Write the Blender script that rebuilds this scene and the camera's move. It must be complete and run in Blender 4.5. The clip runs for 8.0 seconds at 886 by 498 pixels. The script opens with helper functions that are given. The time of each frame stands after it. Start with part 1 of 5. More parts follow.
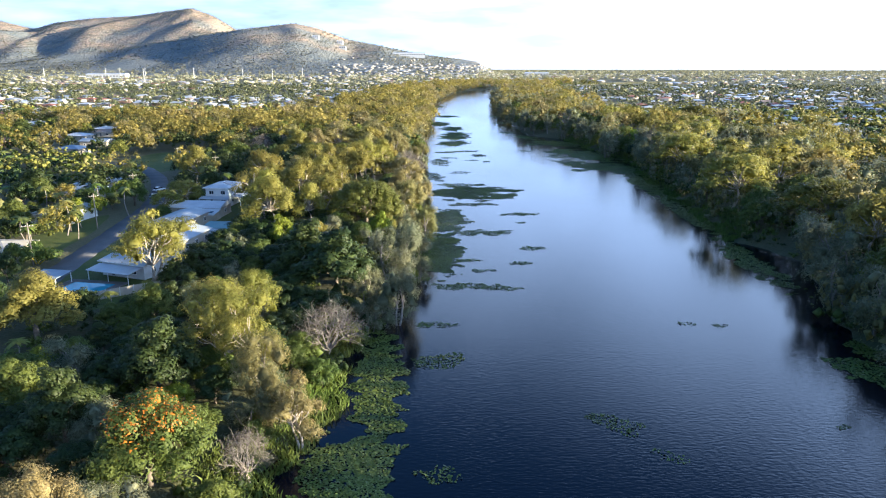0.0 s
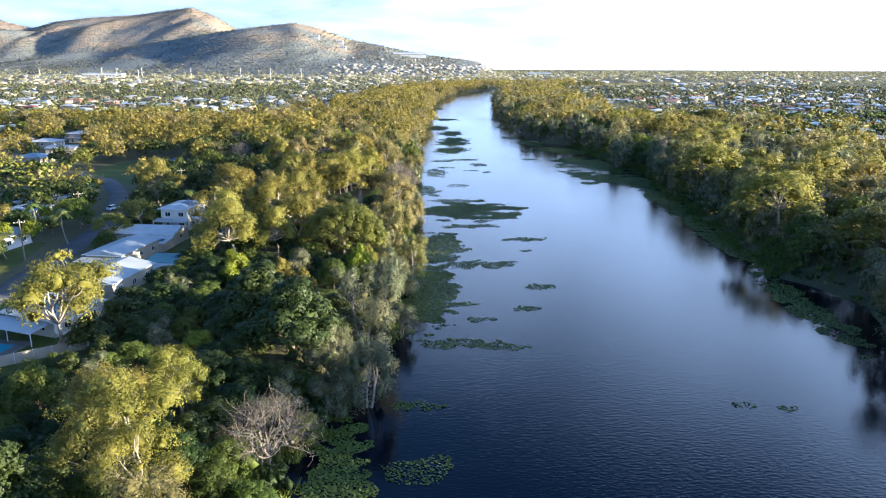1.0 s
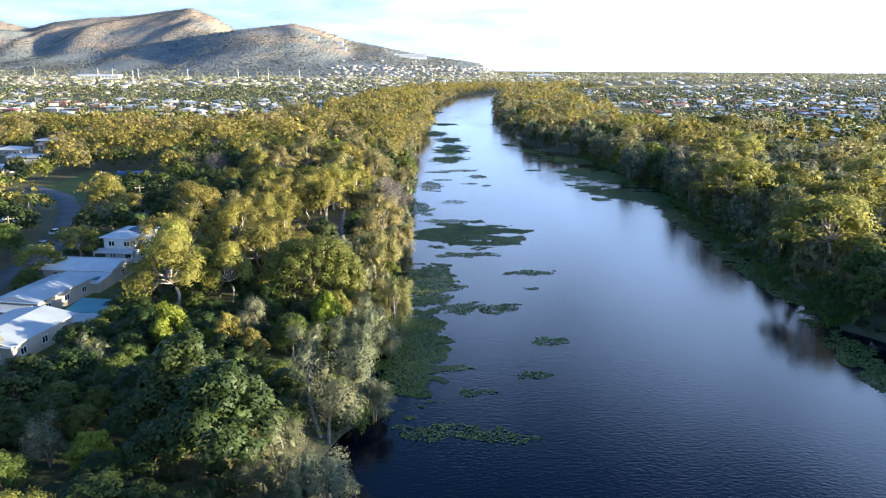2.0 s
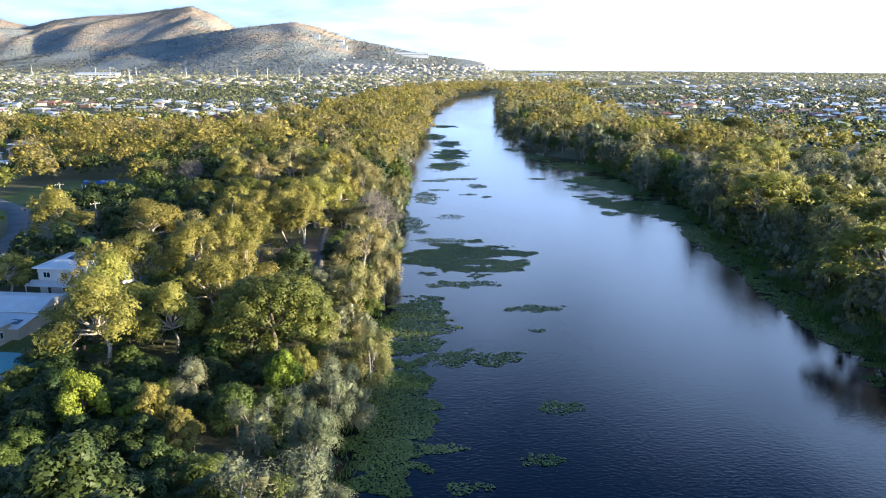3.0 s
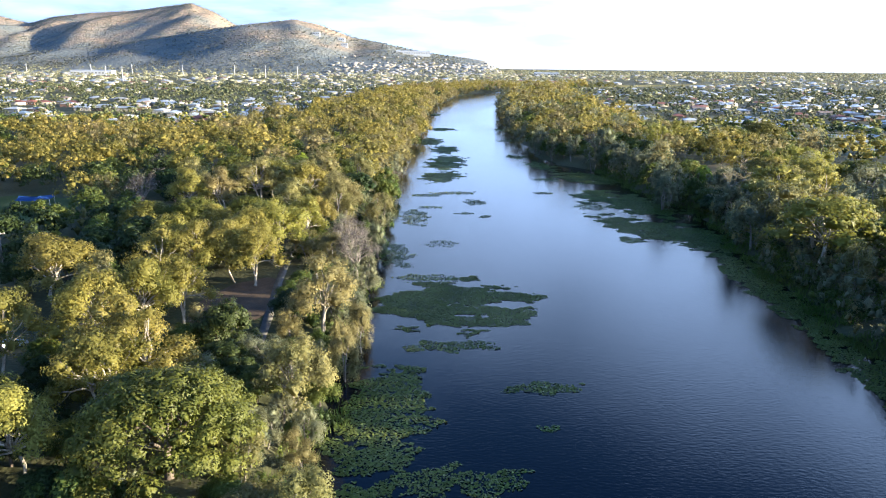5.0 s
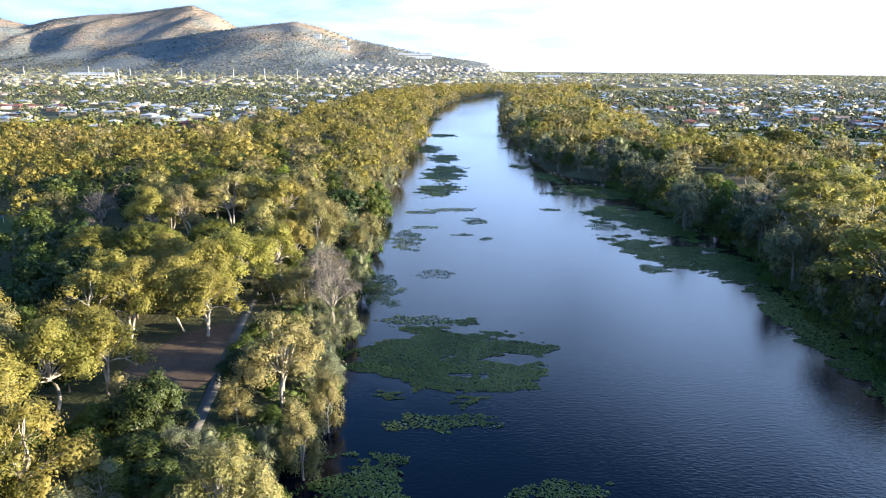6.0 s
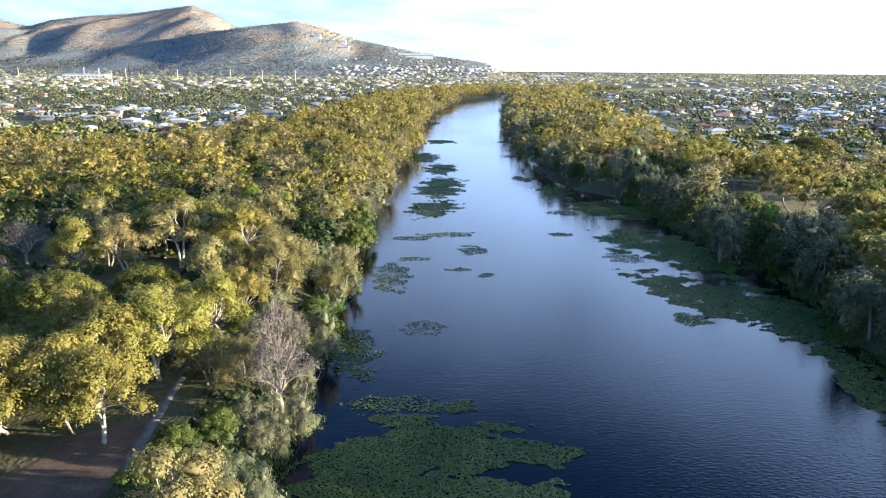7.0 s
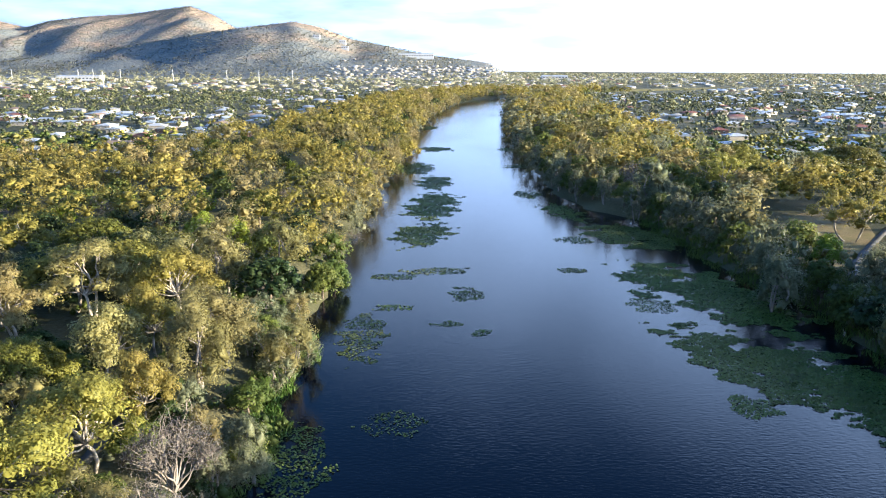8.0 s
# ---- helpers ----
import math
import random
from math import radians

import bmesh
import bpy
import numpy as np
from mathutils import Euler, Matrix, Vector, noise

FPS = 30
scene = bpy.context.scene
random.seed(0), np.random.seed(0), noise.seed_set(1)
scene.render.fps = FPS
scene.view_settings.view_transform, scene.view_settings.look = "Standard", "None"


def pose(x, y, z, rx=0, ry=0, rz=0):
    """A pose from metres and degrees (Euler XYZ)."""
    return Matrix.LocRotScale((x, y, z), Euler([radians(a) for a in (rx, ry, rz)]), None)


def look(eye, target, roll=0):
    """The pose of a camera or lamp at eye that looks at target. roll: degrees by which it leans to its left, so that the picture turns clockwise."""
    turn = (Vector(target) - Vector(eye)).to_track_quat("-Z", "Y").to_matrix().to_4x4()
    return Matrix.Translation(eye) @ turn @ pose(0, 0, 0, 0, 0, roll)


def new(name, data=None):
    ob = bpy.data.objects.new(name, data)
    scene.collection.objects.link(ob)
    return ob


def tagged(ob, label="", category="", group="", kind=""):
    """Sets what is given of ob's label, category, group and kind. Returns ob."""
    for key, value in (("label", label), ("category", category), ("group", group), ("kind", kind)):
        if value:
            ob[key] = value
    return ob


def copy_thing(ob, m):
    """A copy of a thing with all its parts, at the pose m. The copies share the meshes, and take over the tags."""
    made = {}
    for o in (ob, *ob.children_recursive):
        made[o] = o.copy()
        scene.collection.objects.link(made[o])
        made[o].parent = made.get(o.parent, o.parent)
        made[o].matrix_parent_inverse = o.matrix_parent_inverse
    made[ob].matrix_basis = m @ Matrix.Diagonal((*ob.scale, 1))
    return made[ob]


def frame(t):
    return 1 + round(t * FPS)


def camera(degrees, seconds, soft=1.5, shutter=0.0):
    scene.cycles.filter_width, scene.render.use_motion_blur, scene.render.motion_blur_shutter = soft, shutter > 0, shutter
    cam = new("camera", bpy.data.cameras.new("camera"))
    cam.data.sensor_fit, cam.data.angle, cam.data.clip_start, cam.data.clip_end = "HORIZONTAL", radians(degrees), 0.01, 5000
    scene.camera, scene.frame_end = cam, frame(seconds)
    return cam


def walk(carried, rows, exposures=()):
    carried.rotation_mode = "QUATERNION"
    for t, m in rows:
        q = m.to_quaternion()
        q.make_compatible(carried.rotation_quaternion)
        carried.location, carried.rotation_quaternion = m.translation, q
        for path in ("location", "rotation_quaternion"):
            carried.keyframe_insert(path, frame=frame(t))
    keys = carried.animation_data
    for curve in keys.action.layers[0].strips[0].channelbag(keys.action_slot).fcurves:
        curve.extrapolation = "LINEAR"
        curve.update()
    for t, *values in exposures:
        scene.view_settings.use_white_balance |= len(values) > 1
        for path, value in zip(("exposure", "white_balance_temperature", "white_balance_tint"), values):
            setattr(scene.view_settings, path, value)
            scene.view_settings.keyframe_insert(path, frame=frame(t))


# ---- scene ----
cam = camera(65.0, 8.0, 1.1)
PATH = [
    (0, (1.102, 8.285, 46.641), (0.902, 27.595, 41.461), 0.0),
    (0.5, (2.122, 23.814, 46.92), (1.902, 43.134, 41.74), 0.03),
    (1, (3.123, 38.826, 47.082), (2.883, 58.136, 41.902), 0.1),
    (1.5, (3.967, 53.76, 47.37), (3.707, 73.08, 42.18), 0.17),
    (1.7, (4.3, 59.416, 47.466), (4.05, 78.746, 42.306), 0.19),
    (2.8, (6.58, 86.986, 48.171), (6.24, 106.306, 43.031), 0.27),
    (3, (6.785, 91.361, 48.233), (6.465, 110.671, 43.053), 0.29),
    (3.5, (7.593, 100.342, 48.172), (7.253, 119.652, 42.992), 0.35),
    (4, (8.281, 108.452, 48.232), (7.941, 127.762, 43.062), 0.4),
    (4.5, (8.83, 117.054, 48.161), (8.48, 136.374, 42.991), 0.45),
    (4.7, (9.086, 121.198, 48.17), (8.726, 140.498, 42.94), 0.47),
    (6, (10.75, 153.072, 48.479), (10.31, 172.392, 43.319), 0.5),
    (6.5, (11.487, 169.027, 48.89), (11.007, 188.347, 43.73), 0.44),
    (7, (12.426, 186.28, 49.177), (11.926, 205.6, 44.017), 0.36),
    (7.5, (13.498, 204.15, 49.447), (12.958, 223.47, 44.287), 0.28),
    (8, (14.852, 222.093, 49.787), (14.292, 241.403, 44.627), 0.2),
]
walk(cam, [(t, look(eye, target, roll)) for t, eye, target, roll in PATH], [(0.0, 2.4, 5640, 10), (8.0, 2.4, 5640, 10)])

# world, sun and exposure
SUN_AZ, SUN_EL = radians(96), radians(8.5)      # clockwise from +y, above the plain
SUN_WAY = Vector((math.sin(SUN_AZ) * math.cos(SUN_EL), math.cos(SUN_AZ) * math.cos(SUN_EL), math.sin(SUN_EL)))


def build_world():
    world = bpy.data.worlds.new("evening_sky")
    scene.world = world
    world.use_nodes = True
    nt = world.node_tree
    nt.nodes.clear()
    N, L = nt.nodes.new, nt.links.new
    out, back, sky = N("ShaderNodeOutputWorld"), N("ShaderNodeBackground"), N("ShaderNodeTexSky")
    sky.sky_type, sky.sun_disc = "NISHITA", False
    sky.sun_elevation, sky.sun_rotation = SUN_EL, SUN_AZ
    sky.air_density, sky.dust_density, sky.ozone_density = 1.0, 0.35, 4.5
    dim = N("ShaderNodeVectorMath")
    dim.operation = "SCALE"
    dim.inputs["Scale"].default_value = 0.068
    L(sky.outputs["Color"], dim.inputs[0])
    co = N("ShaderNodeTexCoord")
    split = N("ShaderNodeSeparateXYZ")
    L(co.outputs["Generated"], split.inputs[0])
    # flat-bottomed cloud banks: the noise is stretched sideways
    stretch = N("ShaderNodeVectorMath")
    stretch.operation = "MULTIPLY"
    stretch.inputs[1].default_value = (2.2, 2.2, 11.0)
    L(co.outputs["Generated"], stretch.inputs[0])
    cloud = N("ShaderNodeTexNoise")
    cloud.inputs["Scale"].default_value = 1.6
    cloud.inputs["Detail"].default_value = 6.0
    cloud.inputs["Roughness"].default_value = 0.55
    L(stretch.outputs[0], cloud.inputs["Vector"])
    # cover thins out from the horizon upwards
    cover = N("ShaderNodeMapRange")
    cover.inputs["From Min"].default_value, cover.inputs["From Max"].default_value = 0.20, 0.58
    cover.inputs["To Min"].default_value, cover.inputs["To Max"].default_value = 0.80, -0.42
    L(split.outputs["Z"], cover.inputs["Value"])
    add = N("ShaderNodeMath")
    add.operation = "ADD"
    L(cloud.outputs["Fac"], add.inputs[0])
    L(cover.outputs["Result"], add.inputs[1])
    # and is thicker on the sun's side
    dot = N("ShaderNodeVectorMath")
    dot.operation = "DOT_PRODUCT"
    dot.inputs[1].default_value = SUN_WAY
    L(co.outputs["Generated"], dot.inputs[0])
    side = N("ShaderNodeMath")
    side.operation = "MULTIPLY_ADD"
    side.inputs[1].default_value = 0.62
    L(dot.outputs["Value"], side.inputs[0])
    L(add.outputs[0], side.inputs[2])
    veil = N("ShaderNodeMapRange")
    veil.interpolation_type = "SMOOTHSTEP"
    veil.inputs["From Min"].default_value, veil.inputs["From Max"].default_value = 0.42, 1.0
    L(side.outputs[0], veil.inputs["Value"])
    # clouds are brighter towards the sun
    glow = N("ShaderNodeMapRange")
    glow.inputs["From Min"].default_value, glow.inputs["From Max"].default_value = -0.50, 0.7
    L(dot.outputs["Value"], glow.inputs["Value"])
    tint = N("ShaderNodeMix")
    tint.data_type = "RGBA"
    tint.inputs["A"].default_value, tint.inputs["B"].default_value = (0.138, 0.175, 0.238, 1), (0.385, 0.52, 0.76, 1)
    # and vary between grey undersides and white tops
    puff = N("ShaderNodeTexNoise")
    puff.inputs["Scale"].default_value, puff.inputs["Detail"].default_value = 3.1, 5.0
    L(stretch.outputs[0], puff.inputs["Vector"])
    lift = N("ShaderNodeMapRange")
    lift.inputs["From Min"].default_value, lift.inputs["From Max"].default_value = 0.35, 0.7
    lift.inputs["To Min"].default_value, lift.inputs["To Max"].default_value = -0.20, 0.32
    L(puff.outputs["Fac"], lift.inputs["Value"])
    both = N("ShaderNodeMath")
    both.operation, both.use_clamp = "ADD", True
    L(glow.outputs["Result"], both.inputs[0])
    L(lift.outputs["Result"], both.inputs[1])
    L(both.outputs[0], tint.inputs["Factor"])
    mix = N("ShaderNodeMix")
    mix.data_type = "RGBA"
    L(veil.outputs["Result"], mix.inputs["Factor"])
    L(dim.outputs[0], mix.inputs["A"])
    L(tint.outputs["Result"], mix.inputs["B"])
    L(mix.outputs["Result"], back.inputs["Color"])
    back.inputs["Strength"].default_value = 1.0
    L(back.outputs[0], out.inputs[0])
    sun = new("sun", bpy.data.lights.new("sun", "SUN"))
    sun.data.energy, sun.data.angle, sun.data.color = 5.0, radians(0.6), (1.0, 0.81, 0.50)
    sun.matrix_world = look(SUN_WAY * 50, (0, 0, 0))


build_world()

# ---------------------------------------------------------------- materials


def node_material(name, rough=0.8, spec=0.3, metal=0.0):
    m = bpy.data.materials.new(name)
    m.use_nodes = True
    b = m.node_tree.nodes["Principled BSDF"]
    b.inputs["Roughness"].default_value = rough
    b.inputs["Specular IOR Level"].default_value = spec
    b.inputs["Metallic"].default_value = metal
    return m, m.node_tree, b


def blend(nt, fac, a, b):
    n = nt.nodes.new("ShaderNodeMix")
    n.data_type = "RGBA"
    for key, v in (("Factor", fac), ("A", a), ("B", b)):
        if isinstance(v, bpy.types.NodeSocket):
            nt.links.new(v, n.inputs[key])
        elif key == "Factor":
            n.inputs[key].default_value = v
        else:
            n.inputs[key].default_value = (*v, 1)
    return n.outputs["Result"]


def noise_at(nt, scale, detail=4.0, low=0.35, high=0.65, stretch=None):
    geo = nt.nodes.new("ShaderNodeNewGeometry")
    n = nt.nodes.new("ShaderNodeTexNoise")
    n.inputs["Scale"].default_value, n.inputs["Detail"].default_value = scale, detail
    src = geo.outputs["Position"]
    if stretch:
        v = nt.nodes.new("ShaderNodeVectorMath")
        v.operation = "MULTIPLY"
        v.inputs[1].default_value = stretch
        nt.links.new(src, v.inputs[0])
        src = v.outputs[0]
    nt.links.new(src, n.inputs["Vector"])
    r = nt.nodes.new("ShaderNodeMapRange")
    r.inputs["From Min"].default_value, r.inputs["From Max"].default_value = low, high
    nt.links.new(n.outputs["Fac"], r.inputs["Value"])
    return r.outputs["Result"]


def add_bump(nt, b, height, strength, distance):
    n = nt.nodes.new("ShaderNodeBump")
    n.inputs["Strength"].default_value, n.inputs["Distance"].default_value = strength, distance
    nt.links.new(height, n.inputs["Height"])
    nt.links.new(n.outputs["Normal"], b.inputs["Normal"])


def leaf_material(name, dark, light, tip, through_light=0.5, rough=0.55, spec=0.25):
    """Foliage: colour differs from tree to tree, from clump to clump and from leaf to leaf; some light passes through."""
    m, nt, b = node_material(name, rough, spec)
    geo, info = nt.nodes.new("ShaderNodeNewGeometry"), nt.nodes.new("ShaderNodeObjectInfo")
    col = blend(nt, noise_at(nt, 0.16, 3.0, 0.33, 0.67), dark, light)
    col = blend(nt, noise_at(nt, 0.045, 1.0, 0.4, 0.75), col, tip)
    hsv = nt.nodes.new("ShaderNodeHueSaturation")
    for src, key, lo, hi in ((info.outputs["Random"], "Hue", 0.49, 0.523), (geo.outputs["Random Per Island"], "Value", 0.76, 1.24)):
        r = nt.nodes.new("ShaderNodeMapRange")
        r.inputs["To Min"].default_value, r.inputs["To Max"].default_value = lo, hi
        nt.links.new(src, r.inputs["Value"])
        nt.links.new(r.outputs["Result"], hsv.inputs[key])
    nt.links.new(col, hsv.inputs["Color"])
    nt.links.new(hsv.outputs["Color"], b.inputs["Base Color"])
    tr = nt.nodes.new("ShaderNodeBsdfTranslucent")
    nt.links.new(hsv.outputs["Color"], tr.inputs["Color"])
    ms = nt.nodes.new("ShaderNodeMixShader")
    ms.inputs["Fac"].default_value = through_light
    nt.links.new(b.outputs[0], ms.inputs[1])
    nt.links.new(tr.outputs[0], ms.inputs[2])
    nt.links.new(ms.outputs[0], nt.nodes["Material Output"].inputs["Surface"])
    return m


def rough_material(name, a, b_, scale, fine=None, rough=0.85, bump=0.3, dist=0.05, spec=0.2, third=None):
    """Two or three colours at two scales of noise, with fine relief."""
    m, nt, b = node_material(name, rough, spec)
    col = blend(nt, noise_at(nt, scale, 5.0), a, b_)
    if third:
        col = blend(nt, noise_at(nt, scale * 0.21, 3.0, 0.42, 0.7), col, third)
    f = noise_at(nt, fine or scale * 9, 3.0, 0.2, 0.8)
    dark = blend(nt, f, (0.72, 0.72, 0.72), (1.18, 1.18, 1.18))
    mul = nt.nodes.new("ShaderNodeMix")
    mul.data_type, mul.blend_type = "RGBA", "MULTIPLY"
    mul.inputs["Factor"].default_value = 1.0
    nt.links.new(col, mul.inputs["A"])
    nt.links.new(dark, mul.inputs["B"])
    nt.links.new(mul.outputs["Result"], b.inputs["Base Color"])
    add_bump(nt, b, f, bump, dist)
    return m


LEAF = {
    "eucalypt": leaf_material("eucalypt_leaf", (0.158, 0.152, 0.034), (0.275, 0.243, 0.055), (0.31, 0.258, 0.068)),
    "paperbark": leaf_material("paperbark_leaf", (0.165, 0.155, 0.06), (0.25, 0.222, 0.09), (0.275, 0.225, 0.10)),
    "pale": leaf_material("pale_eucalypt_leaf", (0.185, 0.172, 0.068), (0.285, 0.245, 0.10), (0.295, 0.242, 0.10)),
    "weeping": leaf_material("grey_green_leaf", (0.135, 0.152, 0.085), (0.20, 0.21, 0.122), (0.22, 0.215, 0.132)),
    "rain": leaf_material("rain_tree_leaf", (0.085, 0.092, 0.016), (0.142, 0.138, 0.024), (0.168, 0.152, 0.03), 0.32),
    "dark": leaf_material("dark_glossy_leaf", (0.020, 0.036, 0.010), (0.038, 0.056, 0.014), (0.052, 0.068, 0.016), 0.25),
    "green": leaf_material("green_leaf", (0.068, 0.098, 0.023), (0.13, 0.16, 0.036), (0.165, 0.18, 0.04)),
    "lime": leaf_material("lime_leaf", (0.15, 0.20, 0.02), (0.24, 0.28, 0.03), (0.24, 0.26, 0.03), 0.4),
    "bare": leaf_material("dry_leaf", (0.085, 0.072, 0.058), (0.14, 0.118, 0.10), (0.12, 0.10, 0.092), 0.2),
    "silver": leaf_material("silver_leaf", (0.28, 0.29, 0.25), (0.42, 0.42, 0.37), (0.4, 0.4, 0.36), 0.2),
    "orange": leaf_material("orange_flower", (0.35, 0.09, 0.015), (0.5, 0.16, 0.02), (0.45, 0.12, 0.02), 0.3),
    "yellow": leaf_material("yellow_flower", (0.5, 0.33, 0.015), (0.6, 0.42, 0.02), (0.6, 0.42, 0.02), 0.3),
    "palm": leaf_material("palm_frond", (0.09, 0.12, 0.025), (0.16, 0.18, 0.04), (0.18, 0.17, 0.05), 0.25),
}
BARK_PALE = rough_material("pale_bark", (0.42, 0.37, 0.31), (0.24, 0.205, 0.165), 1.2, 7, bump=0.4, dist=0.03)
BARK_DARK = rough_material("dark_bark", (0.10, 0.08, 0.065), (0.17, 0.14, 0.11), 1.5, 9, bump=0.6, dist=0.04)
BARK_GREY = rough_material("grey_bark", (0.27, 0.24, 0.21), (0.18, 0.155, 0.14), 1.5, 9, bump=0.5, dist=0.03)
GROUND = rough_material("ground", (0.045, 0.054, 0.023), (0.085, 0.08, 0.043), 0.06, 1.4, bump=0.7, dist=0.2, third=(0.125, 0.115, 0.062))
GRASS = rough_material("lawn", (0.06, 0.085, 0.02), (0.10, 0.11, 0.03), 0.15, 2.5, bump=0.5, dist=0.08)
DRY_GRASS = rough_material("dry_grass", (0.26, 0.19, 0.10), (0.17, 0.15, 0.06), 0.12, 2.5, bump=0.5, dist=0.08)
DIRT = rough_material("bare_dirt", (0.13, 0.092, 0.068), (0.08, 0.06, 0.046), 0.3, 3, bump=0.4, dist=0.06)
ASPHALT = rough_material("asphalt", (0.12, 0.12, 0.125), (0.09, 0.09, 0.095), 0.25, 14, bump=0.25, dist=0.01, rough=0.8)
CONCRETE = rough_material("concrete", (0.17, 0.16, 0.15), (0.12, 0.115, 0.108), 0.6, 10, bump=0.2, dist=0.01)
PAD = leaf_material("lily_leaf", (0.058, 0.086, 0.014), (0.096, 0.128, 0.024), (0.148, 0.168, 0.042), 0.1, 0.5, 0.2)
REED = leaf_material("reed_blade", (0.075, 0.12, 0.02), (0.11, 0.16, 0.03), (0.14, 0.16, 0.04), 0.3)


def water_material():
    m, nt, b = node_material("river_water", 0.07, 0.5)
    b.inputs["Base Color"].default_value = (0.001, 0.0022, 0.007, 1)
    b.inputs["IOR"].default_value = 1.333
    ripples = noise_at(nt, 1.7, 5.0, 0.0, 1.0, (0.7, 1.4, 1.0))
    gusts = noise_at(nt, 0.02, 3.0, 0.22, 0.62, (1.0, 0.45, 1.0))
    mul = nt.nodes.new("ShaderNodeMath")
    mul.operation = "MULTIPLY"
    nt.links.new(ripples, mul.inputs[0])
    nt.links.new(gusts, mul.inputs[1])
    add_bump(nt, b, mul.outputs[0], 0.65, 0.075)
    return m


WATER = water_material()


def painted(name, rgb, rough=0.5, wear=0.12, metal=0.0):
    """Paint or sheet metal, faintly weathered."""
    m, nt, b = node_material(name, rough, 0.4, metal)
    worn = tuple(c * (1 - wear * 2) for c in rgb)
    col = blend(nt, noise_at(nt, 0.5, 5.0, 0.4, 0.75), rgb, worn)
    nt.links.new(col, b.inputs["Base Color"])
    add_bump(nt, b, noise_at(nt, 6.0, 2.0, 0, 1), 0.08, 0.01)
    return m


def sheet_roof(name, rgb, rough=0.42):
    """Corrugated metal roofing: fine ribs and weathering."""
    m, nt, b = node_material(name, rough, 0.5)
    worn = tuple(c * 0.78 for c in rgb)
    col = blend(nt, noise_at(nt, 0.35, 5.0, 0.35, 0.75), rgb, worn)
    nt.links.new(col, b.inputs["Base Color"])
    geo, wave = nt.nodes.new("ShaderNodeTexCoord"), nt.nodes.new("ShaderNodeTexWave")
    wave.inputs["Scale"].default_value = 1.6
    nt.links.new(geo.outputs["Object"], wave.inputs["Vector"])
    add_bump(nt, b, wave.outputs["Fac"], 0.25, 0.03)
    return m


ROOFS = [sheet_roof("white_sheet_roof", (0.47, 0.48, 0.50)), sheet_roof("pale_grey_sheet_roof", (0.33, 0.36, 0.39)),
         sheet_roof("cream_sheet_roof", (0.38, 0.35, 0.30)), sheet_roof("blue_grey_sheet_roof", (0.22, 0.27, 0.33)),
         sheet_roof("terracotta_roof", (0.24, 0.085, 0.055), 0.7), sheet_roof("brown_roof", (0.25, 0.18, 0.14), 0.7),
         sheet_roof("teal_sheet_roof", (0.03, 0.17, 0.20))]
WHITE_WALL = painted("white_wall", (0.55, 0.545, 0.53), 0.7)
CREAM_WALL = painted("cream_wall", (0.36, 0.32, 0.26), 0.7)
BRICK_WALL = painted("brick_wall", (0.20, 0.12, 0.085), 0.8)
TRIM = painted("white_trim", (0.75, 0.75, 0.73), 0.5)
DARK_TRIM = painted("dark_trim", (0.06, 0.06, 0.065), 0.5)
GLASS = painted("window_glass", (0.02, 0.025, 0.03), 0.06, 0.02)
SOLAR = painted("solar_glass", (0.012, 0.018, 0.045), 0.12, 0.02)
BLUE_SHEET = painted("blue_fabric", (0.03, 0.10, 0.35), 0.7)
POOL_WATER = painted("pool_water", (0.06, 0.33, 0.45), 0.05, 0.05)
CAR_WHITE = painted("white_car_paint", (0.72, 0.73, 0.75), 0.25, 0.03)
CAR_SILVER = painted("silver_car_paint", (0.38, 0.40, 0.42), 0.25, 0.03, 0.5)
TYRE = painted("tyre_rubber", (0.02, 0.02, 0.02), 0.8)
POLE_WOOD = rough_material("weathered_pole", (0.24, 0.21, 0.18), (0.17, 0.15, 0.13), 1.0, 8)
PALE_STEEL = painted("pale_steel", (0.5, 0.5, 0.49), 0.5)

# ---------------------------------------------------------------- mesh helpers


def mesh_from(name, verts, faces, materials, index=None, smooth=False, normals=None):
    """A mesh from arrays: verts (n, 3), faces (m, k), all with k corners. normals: one a vertex, for soft shading."""
    verts, faces = np.asarray(verts, np.float32), np.asarray(faces, np.int32)
    me = bpy.data.meshes.new(name)
    n, (m, k) = len(verts), faces.shape
    me.vertices.add(n)
    me.vertices.foreach_set("co", verts.ravel())
    me.loops.add(m * k)
    me.loops.foreach_set("vertex_index", faces.ravel())
    me.polygons.add(m)
    me.polygons.foreach_set("loop_start", np.arange(m, dtype=np.int32) * k)
    me.polygons.foreach_set("loop_total", np.full(m, k, np.int32))
    for mat in materials if isinstance(materials, (list, tuple)) else [materials]:
        me.materials.append(mat)
    if index is not None:
        me.polygons.foreach_set("material_index", np.asarray(index, np.int32))
    if smooth is not False:
        me.polygons.foreach_set("use_smooth", smooth if isinstance(smooth, np.ndarray) else np.arange(m) < (m if smooth is True else smooth))
    me.update(calc_edges=True)
    if normals is not None:
        me.polygons.foreach_set("use_smooth", np.ones(m, bool))
        me.normals_split_custom_set_from_vertices(np.asarray(normals, np.float32))
    return me


def part(name, source, material, parent, label=""):
    """Links a bmesh or a mesh as one mesh object under a thing or a part."""
    if isinstance(source, bmesh.types.BMesh):
        me = bpy.data.meshes.new(name)
        source.to_mesh(me)
        source.free()
        me.materials.append(material)
    else:
        me = source
    ob = new(name, me)
    ob.parent = parent
    return tagged(ob, label) if label else ob


